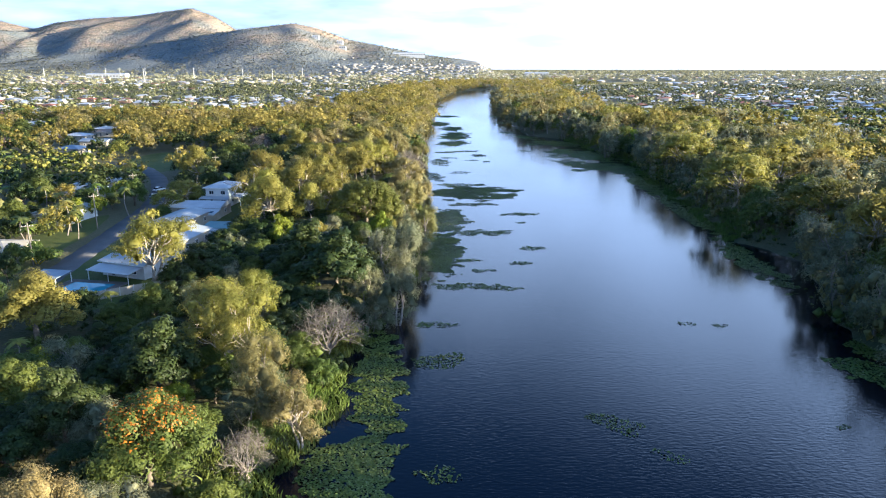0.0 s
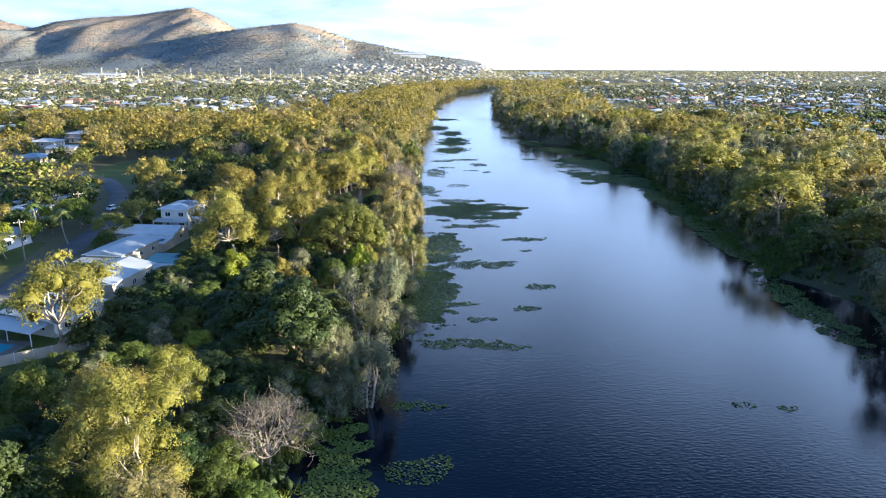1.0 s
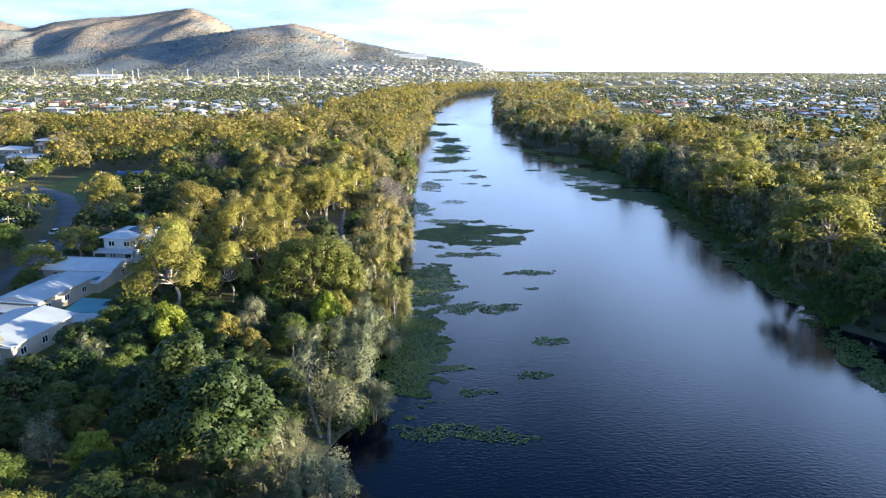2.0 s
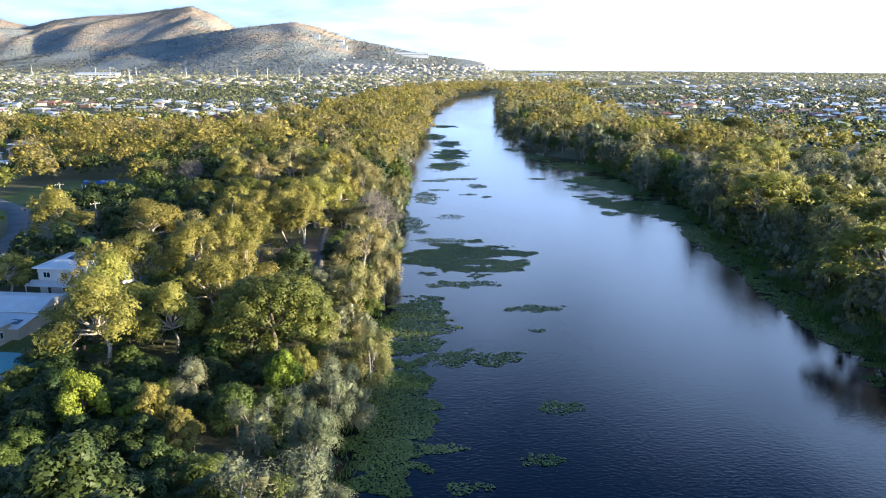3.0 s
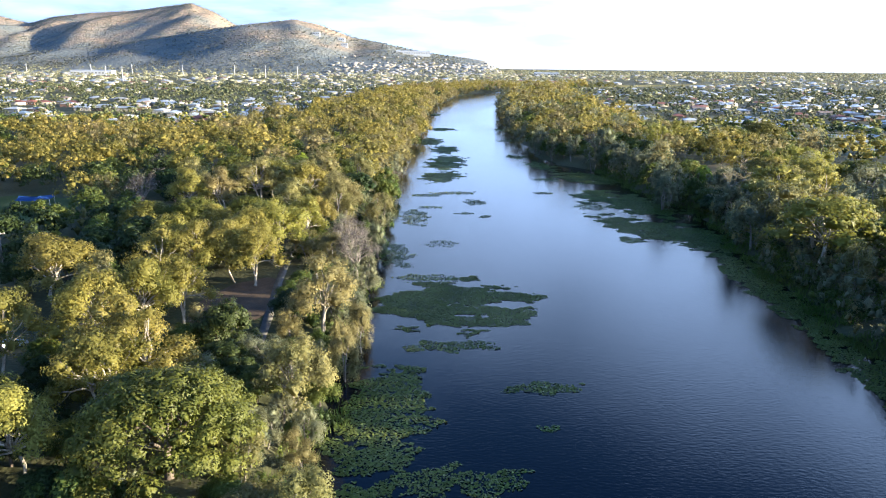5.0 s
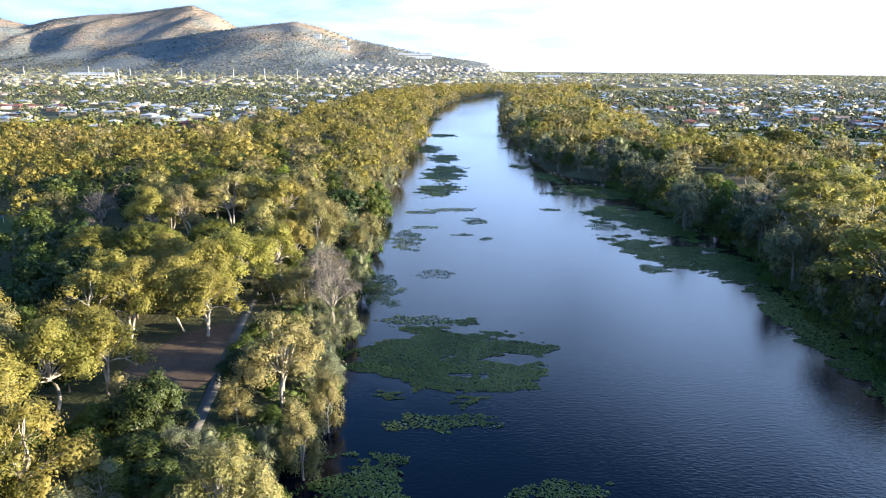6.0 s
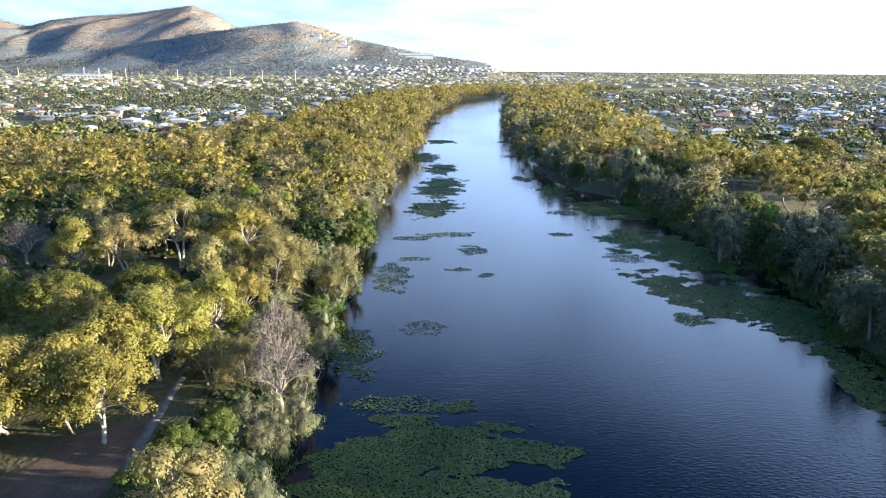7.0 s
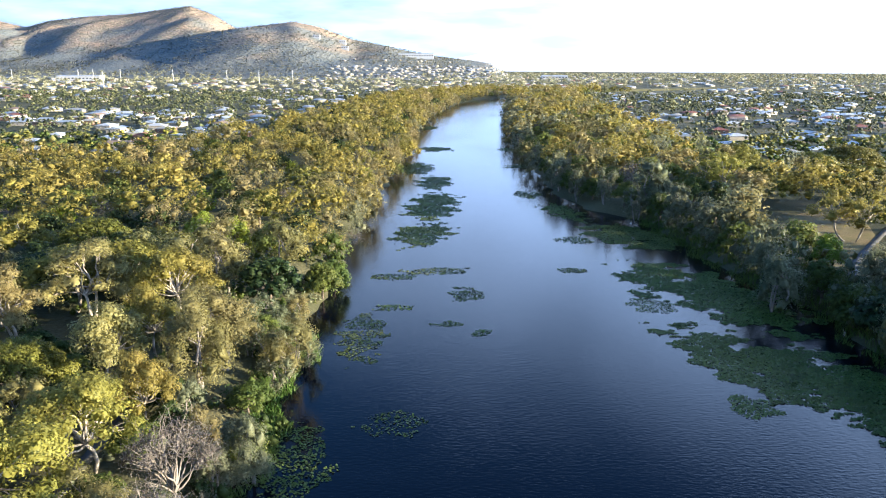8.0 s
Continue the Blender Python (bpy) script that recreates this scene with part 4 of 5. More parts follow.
def plant_all():
    rng = np.random.default_rng(11)
    for kind, places in PLACED.items():
        kind = kind.strip()
        for x, y, r in places:
            near = 2 if x < -10 and y < 130 else x < 20 and y < 345 or y < 200 or kind == "lime"
            tall = {"rain": 1.05, "golden": 0.95, "lime": 1.2}.get(kind, 1.0)
            plant(kind, x, y, r, rng, near, tall=tall)
    shrub = plant("shrub", -28.0, 188.1, 4.4, rng, True, tall=1.5, label="silvery grey-leaved shrub among the trees")
    shrub.children[1].data = shrub.children[1].data.copy()
    shrub.children[1].data.materials[0] = LEAF["silver"]
    shrub = plant("shrub", -45.7, 222.5, 3.2, rng, True, "small shrub with orange-brown leaves")
    shrub.children[1].data = shrub.children[1].data.copy()
    shrub.children[1].data.materials[0] = LEAF["orange"]
    shrub = plant("shrub", -90.5, 155.8, 4.2, rng, True, "shrubby tree covered in yellow flowers", 1.5)
    shrub.children[1].data = shrub.children[1].data.copy()
    shrub.children[1].data.materials[0] = LEAF["yellow"]
    for x, y in ((-97, 163), (-93, 178), (-101, 171), (-106, 214), (-92, 205), (-98, 182), (-72, 236), (-84, 246), (-117, 262), (-121, 213), (-104, 187)):
        plant("palm", x, y, rng.uniform(2.0, 2.8), rng)
    # the belt on the near bank, then the far bank
    mixes = {
        "edge_left": (("paperbark", 0.5), ("weeping", 0.24), ("eucalypt", 0.14), ("bare", 0.06), ("green", 0.06)),
        "left": (("eucalypt", 0.40), ("pale", 0.10), ("paperbark", 0.10), ("dark", 0.13), ("green", 0.15), ("rain", 0.07), ("bare", 0.03), ("lime", 0.02)),
        "left_back": (("dark", 0.40), ("green", 0.34), ("eucalypt", 0.08), ("rain", 0.08), ("paperbark", 0.04), ("bare", 0.06)),
        "edge_right": (("weeping", 0.46), ("paperbark", 0.30), ("green", 0.22), ("bare", 0.02)),
        "right": (("eucalypt", 0.24), ("green", 0.32), ("paperbark", 0.12), ("rain", 0.13), ("pale", 0.07), ("weeping", 0.12)),
        "low": (("dark", 0.62), ("green", 0.30), ("weeping", 0.05), ("lime", 0.03)),
        "low_edge": (("weeping", 0.5), ("paperbark", 0.22), ("green", 0.28)),
        "low_back": (("dark", 0.36), ("green", 0.26), ("eucalypt", 0.20), ("paperbark", 0.12), ("weeping", 0.06)),
        "garden": (("dark", 0.30), ("green", 0.36), ("eucalypt", 0.08), ("palm", 0.1), ("rain", 0.06), ("lime", 0.04), ("paperbark", 0.06)),
    }
    size = {"eucalypt": (4.8, 7.2), "pale": (4.6, 6.6), "paperbark": (3.6, 5.4), "weeping": (3.4, 5.2), "rain": (7.5, 10.5), "dark": (4.2, 6.4), "green": (3.8, 6),
            "lime": (3, 4.4), "golden": (3.6, 5), "bare": (3, 5), "palm": (2, 2.8)}
    far = []
    # the belt of woods along the river, nearest rows as single trees
    for zone, count in (("left", 10500), ("right", 10500)):
        for _ in range(count):
            y = -80 + 1470 * rng.random() ** 1.25
            bank = float(left_x(y)) if zone == "left" else float(right_x(y))
            width = (110 if y > 235 else 100) if zone == "left" else (125 if y < 500 else 75)
            if zone == "right" and y < 330:
                width = 130
            if y > 620:
                width = 85
            d = -1.0 + width * rng.random()
            if zone == "right" and 165 < y < 330 and d < 6.5:
                continue
            x = bank - d if zone == "left" else bank + d
            edge = d < 7
            mix = mixes[("edge_" if edge else "") + zone]
            if zone == "left" and d > 44 and 235 < y < 400:
                mix = mixes["left_back"]
            if zone == "left" and x < -56 and y < 236:
                mix = mixes["garden"]
            low = zone == "left" and y < 345 and x > -56
            if low:
                mix = mixes["low_edge" if edge else "low_back" if y > 215 else "low"]
            kind = rng.choice([k for k, _ in mix], p=np.array([w for _, w in mix]) / sum(w for _, w in mix))
            r = rng.uniform(*size[kind]) * (0.85 if edge else 1.0) * (1.2 if zone == "right" else 1.0) * (1.25 if y > 345 or zone == "right" and not edge else 1.0) * (0.8 if mix is mixes["garden"] else 1.0)
            if low:
                r *= 0.72 if kind != "eucalypt" else 0.9
            if is_open(x, y) or not free(x, y, r, 0.54 if low else 0.74):
                continue
            if 38 < y < 375 and d < (74 if zone == "left" else 66):
                plant(str(kind), x, y, r, rng, zone == "left" and (y < 285 and d < (20 if low else 34) or y < 185 and d < 40), tall=0.68 if low or mix is mixes["garden"] else 1.25 if zone == "right" and 100 < y < 172 and d > 6 else 1.0)
            else:
                claim(x, y, r)
                far.append((str(kind), x, y, r))
    # gardens across the street
    for _ in range(3800):
        x, y = rng.uniform(-215, -84), rng.uniform(-60, 330)
        kind = str(rng.choice(["dark", "green", "eucalypt", "paperbark", "rain", "palm"], p=[0.3, 0.32, 0.16, 0.1, 0.05, 0.07]))
        r = rng.uniform(*size[kind]) * (0.62 if kind != "palm" else 0.9)
        if is_open(x, y) or not free(x, y, r, 0.72) or any((x - u) ** 2 + (y - v) ** 2 < (8 + r * 0.6) ** 2 for u, v in LOTS):
            continue
        if x > -130 and 100 < y < 260:
            plant(kind, x, y, r, rng, False, tall=0.66 if kind != "palm" else 0.85)
        else:
            claim(x, y, r)
            GARDEN.append((kind, x, y, r))
    return far


FAR_TREES = plant_all()


def joined_trees(name, trees, leaves, size, label, seed, variants=3, core=0, step=3, hazy=None, full=0.85, tall=1.0):
    """Many trees far off in one mesh."""
    rng = np.random.default_rng(seed)
    kinds = sorted({t[0] for t in trees})
    made = {(k, v): grow(k, 900 + v * 13 + len(k), leaves, size, False, core, step, full) for k in kinds for v in range(variants)}
    vs, fs, ix, ns, n = [], [], [], [], 0
    # hazy replaces the leaf colours with one that has haze painted in
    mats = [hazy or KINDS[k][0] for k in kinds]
    for kind, x, y, r in trees:
        wood, leaf = made[(kind, int(rng.integers(0, variants)))]
        s, a = r / KINDS[kind][2], rng.uniform(0, 6.28)
        turn = np.array([[math.cos(a) * s, -math.sin(a) * s, 0], [math.sin(a) * s, math.cos(a) * s, 0], [0, 0, s ** 0.55 * tall]])
        base = np.array([x, y, float(ground_z(x, y)) if y < 2150 else max(float(ground_z(x, y)), mountain_z(x, y))])
        v, f, soft = leaf
        vs.append(v @ turn.T + base)
        ns.append(soft @ turn.T)
        fs.append(f + n)
        ix.append(np.full(len(f), kinds.index(kind)))
        n += len(v)
    ns = np.concatenate(ns)
    me = mesh_from(name, np.concatenate(vs), np.concatenate(fs), mats, np.concatenate(ix), normals=ns / np.linalg.norm(ns, axis=1)[:, None])
    return tagged(new(name, me), label, "woods", kind="stuff")


joined_trees("riverside_woods", [t for t in FAR_TREES if 38 < t[2] < 640], 820, 0.38, "belt of mixed green and golden trees along the river", 3, core=1, step=2)
# trees at y <= 38 stay out of view and only cast shade
joined_trees("downstream_woods", [t for t in FAR_TREES if t[2] <= 38], 140, 0.8, "unseen belt of mixed trees on both banks downstream", 8, core=0, step=2)
joined_trees("distant_riverside_woods", [t for t in FAR_TREES if t[2] >= 640], 190, 0.85, "distant belt of golden green trees along the river", 4, core=0, step=2)


def far_woods():
    """Trees scattered through the suburbs, out to the foot of the hills."""
    rng = np.random.default_rng(21)
    near, mid, far, woods = list(GARDEN), [], [], []
    for _ in range(5200):  # woods behind the park
        x, y = rng.uniform(-330, -92), rng.uniform(262, 548)
        kind = str(rng.choice(["dark", "green", "eucalypt", "rain", "paperbark"], p=[0.24, 0.28, 0.32, 0.06, 0.10]))
        r = rng.uniform(4.2, 6.8) * (1.4 if kind == "rain" else 1.0)
        if x < -205 - (y - 262) * 0.42 or is_open(x, y) or before_home(x, y) or not free(x, y, r, 0.74):
            continue
        claim(x, y, r)
        woods.append((kind, x, y, r))
    kinds, w = ["dark", "green", "eucalypt", "rain", "paperbark", "palm", "lime"], [0.28, 0.32, 0.14, 0.05, 0.12, 0.06, 0.03]
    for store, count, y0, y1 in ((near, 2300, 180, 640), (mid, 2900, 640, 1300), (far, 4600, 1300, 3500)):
        for _ in range(count * 12):
            if len(store) >= count:
                break
            y = math.sqrt(rng.uniform(y0 ** 2, y1 ** 2))
            x = rng.uniform(-1, 1) * (150 + 0.70 * y)
            a, b = float(left_x(min(y, 1740))), float(right_x(min(y, 1740)))
            if a - 60 < x < b + 60 and y < 1750 or y < 640 and a - 100 < x < b + 80 or is_open(x, y) or y < 540 and before_home(x, y) or y > 2150 and mountain_z(x, y) > 16:
                continue
            if rng.random() < 0.12 + 0.4 * noise.noise(Vector((x / 160, y / 160, 1.7))):
                continue
            kind = str(rng.choice(kinds, p=w))
            r = (rng.uniform(3.0, 5.0) if y < 640 else rng.uniform(2.4, 4.4)) * (1.8 if kind == "rain" else 0.8 if kind == "palm" else 1.0) * (1 + min(y, 2500) / 2500)
            if not free(x, y, r, 0.66):
                continue
            claim(x, y, r)
            store.append((kind, x, y, r))
    joined_trees("park_woods", woods, 560, 0.42, "mixed golden and green trees round the park", 9, core=1, step=2)
    joined_trees("garden_trees", near, 60, 0.58, "mixed garden and street trees between houses", 5, core=0, step=2, full=1.4, tall=0.7)
    # suburb and far plain leaves greyed and paled, distance haze in the colour
    joined_trees("suburb_trees", mid, 22, 0.95, "suburban trees among distant roofs", 6, core=0, step=4, full=1.25, tall=0.72, hazy=leaf_material("hazy_suburb_leaf", (0.085, 0.098, 0.042), (0.135, 0.138, 0.065), (0.16, 0.15, 0.078), 0.25))
    joined_trees("far_plain_trees", far, 9, 2.4, "far plain covered with woodland, paled for haze", 7, core=0, step=6, tall=0.75, hazy=leaf_material("far_haze_leaf", (0.19, 0.19, 0.11), (0.26, 0.25, 0.155), (0.29, 0.27, 0.18), 0.2))


def mountain_scrub():
    """Sparse scrub over the slopes."""
    rng = np.random.default_rng(31)
    spots = []
    while len(spots) < 20000:
        x, y = rng.uniform(-3000, 500), rng.uniform(2250, 3950)
        z = mountain_z(x, y)
        if z < 8 or abs(x) > y * 0.72 or noise.noise(Vector((x / 260, y / 260, 5))) + 0.25 < rng.random() * 0.8 - 0.2:
            continue
        spots.append((x, y, z))
    p = np.array(spots)
    n = len(p)
    d = ball(rng, n * 3, 0.0)
    c = np.repeat(p, 3, 0) + d * np.array([3.2, 3.2, 2.2]) + np.array([0, 0, 0.8])
    v, f = leaf_sprays(c, d + rng.normal(size=d.shape) * 0.3, rng.uniform(1.5, 2.8, n * 3), 0.8, rng)
    mat = leaf_material("scrub_leaf", (0.15, 0.16, 0.125), (0.21, 0.205, 0.15), (0.24, 0.215, 0.15), 0.2)
    up = rng.normal(size=(len(v), 3)) * 0.25 + np.array([0.15, -0.35, 1.0])
    tagged(new("mountain_scrub", mesh_from("mountain_scrub", v, f, mat, normals=up / np.linalg.norm(up, axis=1)[:, None])), "sparse dry scrub dotted over the mountain slopes", "scrub", kind="stuff")


mountain_scrub()


def understorey():
    """Low shrubs and ferny growth under the trees and on the banks."""
    rng = np.random.default_rng(41)
    made = [grow("shrub", 300 + i, 80, 0.28, False, 0, 2)[1] for i in range(5)]
    vs, fs, ix, n = [], [], [], 0
    for _ in range(1700):
        y = -70 + 470 * rng.random()
        left = rng.random() < 0.62
        d = 1.5 + rng.random() ** 1.5 * 80
        x = float(left_x(y)) - d if left else float(right_x(y)) + d
        if is_open(x, y):
            continue
        v, f, _ = made[int(rng.integers(0, 5))]
        a, s = rng.uniform(0, 6.28), rng.uniform(0.5, 1.4)
        turn = np.array([[math.cos(a) * s, -math.sin(a) * s, 0], [math.sin(a) * s, math.cos(a) * s, 0], [0, 0, s]])
        vs.append(v @ turn.T + np.array([x, y, float(ground_z(x, y)) - 0.2]))
        fs.append(f + n)
        ix.append(np.full(len(f), int(rng.choice([0, 1, 2], p=[0.5, 0.35, 0.15]))))
        n += len(v)
    me = mesh_from("undergrowth", np.concatenate(vs), np.concatenate(fs), [LEAF["dark"], LEAF["green"], LEAF["weeping"]], np.concatenate(ix))
    tagged(new("undergrowth", me), "dense low shrubs and undergrowth below the trees", "undergrowth", kind="stuff")


understorey()


def bank_thicket():
    """Bushy small trees that close the foot of the woods on the sunward bank."""
    rng = np.random.default_rng(51)
    spots = []
    for _ in range(900):
        y = 20 + 420 * rng.random()
        x = float(right_x(y)) + 1.0 + 26 * rng.random() ** 1.4
        if is_open(x, y) or any((x - q[1]) ** 2 + (y - q[2]) ** 2 < 9 for q in spots):
            continue
        spots.append((str(rng.choice(["paperbark", "green", "weeping"], p=[0.25, 0.35, 0.40])), x, y, rng.uniform(2.0, 3.4)))
    joined_trees("bank_thicket", spots, 300, 0.3, "dense bushes closing the foot of the bank woods", 52, core=1, step=2)


bank_thicket()

# ---------------------------------------------------------------- water plants


def lily_patch(cx, cy, rx, ry, turn, cover, size, label, seed, mat=PAD):
    """Floating leaves: thin, slightly tilted leaves in a ragged raft."""
    rng = np.random.default_rng(seed)
    size *= 0.5
    n = int(rx * ry * 3.14 * cover / (size * size * 1.0))
    n = int(n * 1.6)
    q = np.sqrt(rng.random(n)) * 1.4
    a = rng.uniform(0, 2 * np.pi, n)
    x, y = rx * q * np.cos(a), ry * q * np.sin(a)
    X, Y = cx + x * math.cos(turn) - y * math.sin(turn), cy + x * math.sin(turn) + y * math.cos(turn)
    big, fine = 1 / (1.5 + 0.22 * min(rx, ry)), 0.55
    hole = np.array([noise.noise(Vector((u * big * 0.6, w * big, seed))) + 0.45 * noise.noise(Vector((u * fine, w * fine * 1.6, seed))) for u, w in zip(X, Y)])
    keep = (hole > -0.60 + 0.78 * q ** 2.2) & (q < 1.38) & (X > left_x(Y) - 4) & (X < right_x(Y) + 4)
    X, Y = X[keep], Y[keep]
    n = len(X)
    if n < 3:
        return
    c = np.stack([X, Y, rng.uniform(0.02, 0.13, n)], 1)
    r = size * rng.uniform(0.5, 1.2, n)
    nrm = rng.normal(size=(n, 3)) * 0.26 + np.array([0, 0, 1])
    nrm /= np.linalg.norm(nrm, axis=1)[:, None]
    t = np.cross(nrm, rng.normal(size=(n, 3)))
    t /= np.linalg.norm(t, axis=1)[:, None]
    w = np.cross(nrm, t)
    ang = np.array([0.35, 1.9, 3.4, 5.0])
    v = (c[:, None] + r[:, None, None] * (np.cos(ang)[None, :, None] * t[:, None] + 0.85 * np.sin(ang)[None, :, None] * w[:, None])).reshape(-1, 3)
    v[:, 2] = np.maximum(v[:, 2], 0.008)
    tagged(new("lily_pads", mesh_from("lily_pads", v, np.arange(n * 4).reshape(-1, 4), mat)), label, "water lilies", kind="stuff")


RAFT = "ragged raft of green lily pads floating on the river"
# rafts: centre, half-sizes, turn, cover, leaf size
RAFTS_NEAR = [(-9.5, 104, 4.2, 26, 0.1, 1.6, 0.42), (-11, 76, 5.5, 14, 0.1, 1.5, 0.42), (-1, 112, 5, 3, 0.5, 0.5, 0.4), (-1.2, 128, 4, 2, 0.1, 0.6, 0.4), (0, 80, 2.6, 2, 0, 0.5, 0.4),
              (24, 92, 4.5, 2.0, -0.6, 0.4, 0.35), (28.5, 84, 3, 1.4, -0.7, 0.3, 0.35), (45, 129, 2.0, 1.4, 0.1, 0.35, 0.4), (51, 128.5, 2.2, 1.2, 0, 0.45, 0.4), (53, 92, 1.6, 1.2, 0, 0.5, 0.5)]
RAFTS_MID = [(3, 151, 6, 2.6, 0.1, 0.8, 0.42), (12, 150, 4, 2.2, 0, 0.8, 0.42), (9, 163, 3, 1.8, 0, 0.8, 0.42), (2.5, 171, 5.5, 2.2, 0.1, 0.8, 0.42), (18, 169, 3.2, 1.5, 0, 0.8, 0.42),
             (22.5, 183, 4, 2, 0.1, 0.8, 0.42), (10, 200, 9, 3.6, 0.12, 0.9, 0.42), (-2, 192, 5, 6, 0, 0.8, 0.42), (23, 225, 6.5, 2.2, 0.15, 1.0, 0.42),
             (22.5, 213.5, 1.8, 1.2, 0, 0.9, 0.42), (-1, 215, 7.5, 17, -0.05, 1.3, 0.45), (-1.5, 178, 6.5, 22, 0.03, 1.5, 0.36), (9, 241, 9, 3, 0.05, 0.9, 0.42)]
RAFTS_MID += [(10, 263.5, 18, 15.5, 0.0, 1.7, 0.34), (3, 280, 9, 3, 0, 0.6, 0.45)]
RAFTS_FAR = [(-6, 300, 5, 12, 0.2, 0.6, 0.42), (5, 311, 5, 4, 0, 0.3, 0.4), (-4, 345, 4.5, 14, 0.1, 0.6, 0.45), (18.5, 347, 2.2, 2, 0.4, 0.9, 0.45), (12, 351, 3, 1.5, 0, 0.7, 0.45),
             (16, 370, 4.5, 5, 0, 0.6, 0.5), (9, 387, 11, 3.2, 0.05, 0.6, 0.5), (-2, 382, 6, 2.4, 0, 0.7, 0.5), (1, 360, 5, 2, 0, 0.6, 0.5)]
RAFTS_FAR += [(3, 425, 9, 16, -0.1, 1.3, 0.6), (4, 470, 10, 26, -0.05, 1.3, 0.65), (2, 520, 8, 18, 0, 1.1, 0.7), (-8, 560, 9, 20, 0, 1.0, 0.8), (-2, 640, 11, 12, 0, 1.0, 0.9)]
RAFTS_RIGHT = [(65, 334, 10, 20, 0.55, 1.9, 0.46), (59, 318, 4, 4, 0, 1.0, 0.45), (78, 322, 10, 22, 0.2, 1.9, 0.46), (70, 372, 13, 28, 0.5, 1.9, 0.5), (55, 364, 5, 6, 0, 0.5, 0.45),
               (42, 389, 4, 2.2, 0, 0.9, 0.5), (65, 425, 12, 18, 0.7, 1.7, 0.55), (48, 420, 6, 5, 0, 0.6, 0.5), (50, 460, 6, 16, 0.3, 1.2, 0.6), (40, 492, 5, 8, 0.2, 0.9, 0.65)]
RAFTS_RIGHT += [(78.5, 275, 5.5, 34, 0, 1.7, 0.45), (77.5, 225, 5, 28, 0, 1.6, 0.45), (74, 170, 4, 24, 0, 1.3, 0.45), (72, 118, 4, 5, 0, 1.4, 0.45), (66, 108, 4.5, 7, 0.4, 1.3, 0.45), (40, 570, 7, 6, 0, 0.7, 0.8),
                (41, 640, 6, 8, 0, 0.8, 0.9), (-12, 780, 7, 14, 0, 0.9, 1.1)]
for number, raft in enumerate(RAFTS_NEAR + RAFTS_MID + RAFTS_FAR + RAFTS_RIGHT):
    lily_patch(*raft, RAFT, number + 3)


def reeds(name, y0, y1, side, depth, count, height, seed, label):
    """Long grass and reeds along a stretch of bank, as single bent blades."""
    rng = np.random.default_rng(seed)
    y = rng.uniform(y0, y1, count)
    d = rng.uniform(-1.5, depth, count)
    x = left_x(y) - d if side < 0 else right_x(y) + d
    clump = np.array([noise.noise(Vector((u / 6, w / 6, seed))) for u, w in zip(x, y)])
    x, y = x[clump > -0.25], y[clump > -0.25]
    n = len(x)
    base = np.stack([x, y, np.maximum(ground_z(x, y), -0.2)], 1)
    a = rng.uniform(0, 6.28, n)
    w = np.stack([np.cos(a), np.sin(a), np.zeros(n)], 1) * 0.09
    lean = rng.normal(size=(n, 3)) * 0.28
    h = height * rng.uniform(0.5, 1.2, n)
    lean[:, 2] = 1.0
    mid, tip = base + lean * h[:, None] * 0.6, base + lean * np.array([1.5, 1.5, 1]) * h[:, None]
    v = np.stack([base - w, base + w, mid + w * 0.8, tip, mid - w * 0.8], 1).reshape(-1, 3)
    tagged(new(name, mesh_from(name, v, np.arange(n * 5).reshape(-1, 5), REED)), label, "reeds", kind="stuff")


reeds("reeds", 62, 130, -1, 7, 7000, 1.3, 1, "bright green reeds and long grass on the bank")
reeds("reeds", 290, 345, -1, 4, 3500, 1.2, 2, "green reeds at the water's edge under trees")
reeds("reeds", 190, 320, 1, 8, 9000, 1.3, 3, "dark green reeds along the shaded bank")
reeds("reeds", 320, 450, 1, 6, 5000, 1.3, 4, "green reeds behind the lily pads")
reeds("reeds", 150, 285, -1, 4, 4000, 1.1, 5, "green reeds fringing the river bank")

# ---------------------------------------------------------------- houses


def hip_roof(w, d, z, rise, over=0.55, gable=False, thick=0.14):
    """A solid hipped or gabled roof with eaves, its ridge along the longer side."""
    bm = bmesh.new()
    flip = d > w
    a, b = (d, w) if flip else (w, d)
    a, b = a / 2 + over, b / 2 + over
    ridge = a if gable else max(a - b, 0.3)
    up = [(-a, -b, z), (a, -b, z), (a, b, z), (-a, b, z), (-ridge, 0, z + rise), (ridge, 0, z + rise)]
    low = [(x, y, zz - thick) for x, y, zz in up[:4]]
    pts = up + low
    if flip:
        pts = [(y, -x, zz) for x, y, zz in pts]
    v = [bm.verts.new(p) for p in pts]
    for f in ((0, 1, 5, 4), (2, 3, 4, 5), (1, 2, 5), (3, 0, 4), (0, 6, 7, 1), (1, 7, 8, 2), (2, 8, 9, 3), (3, 9, 6, 0), (9, 8, 7, 6)):
        bm.faces.new([v[i] for i in f])
    bmesh.ops.recalc_face_normals(bm, faces=bm.faces)
    return bm


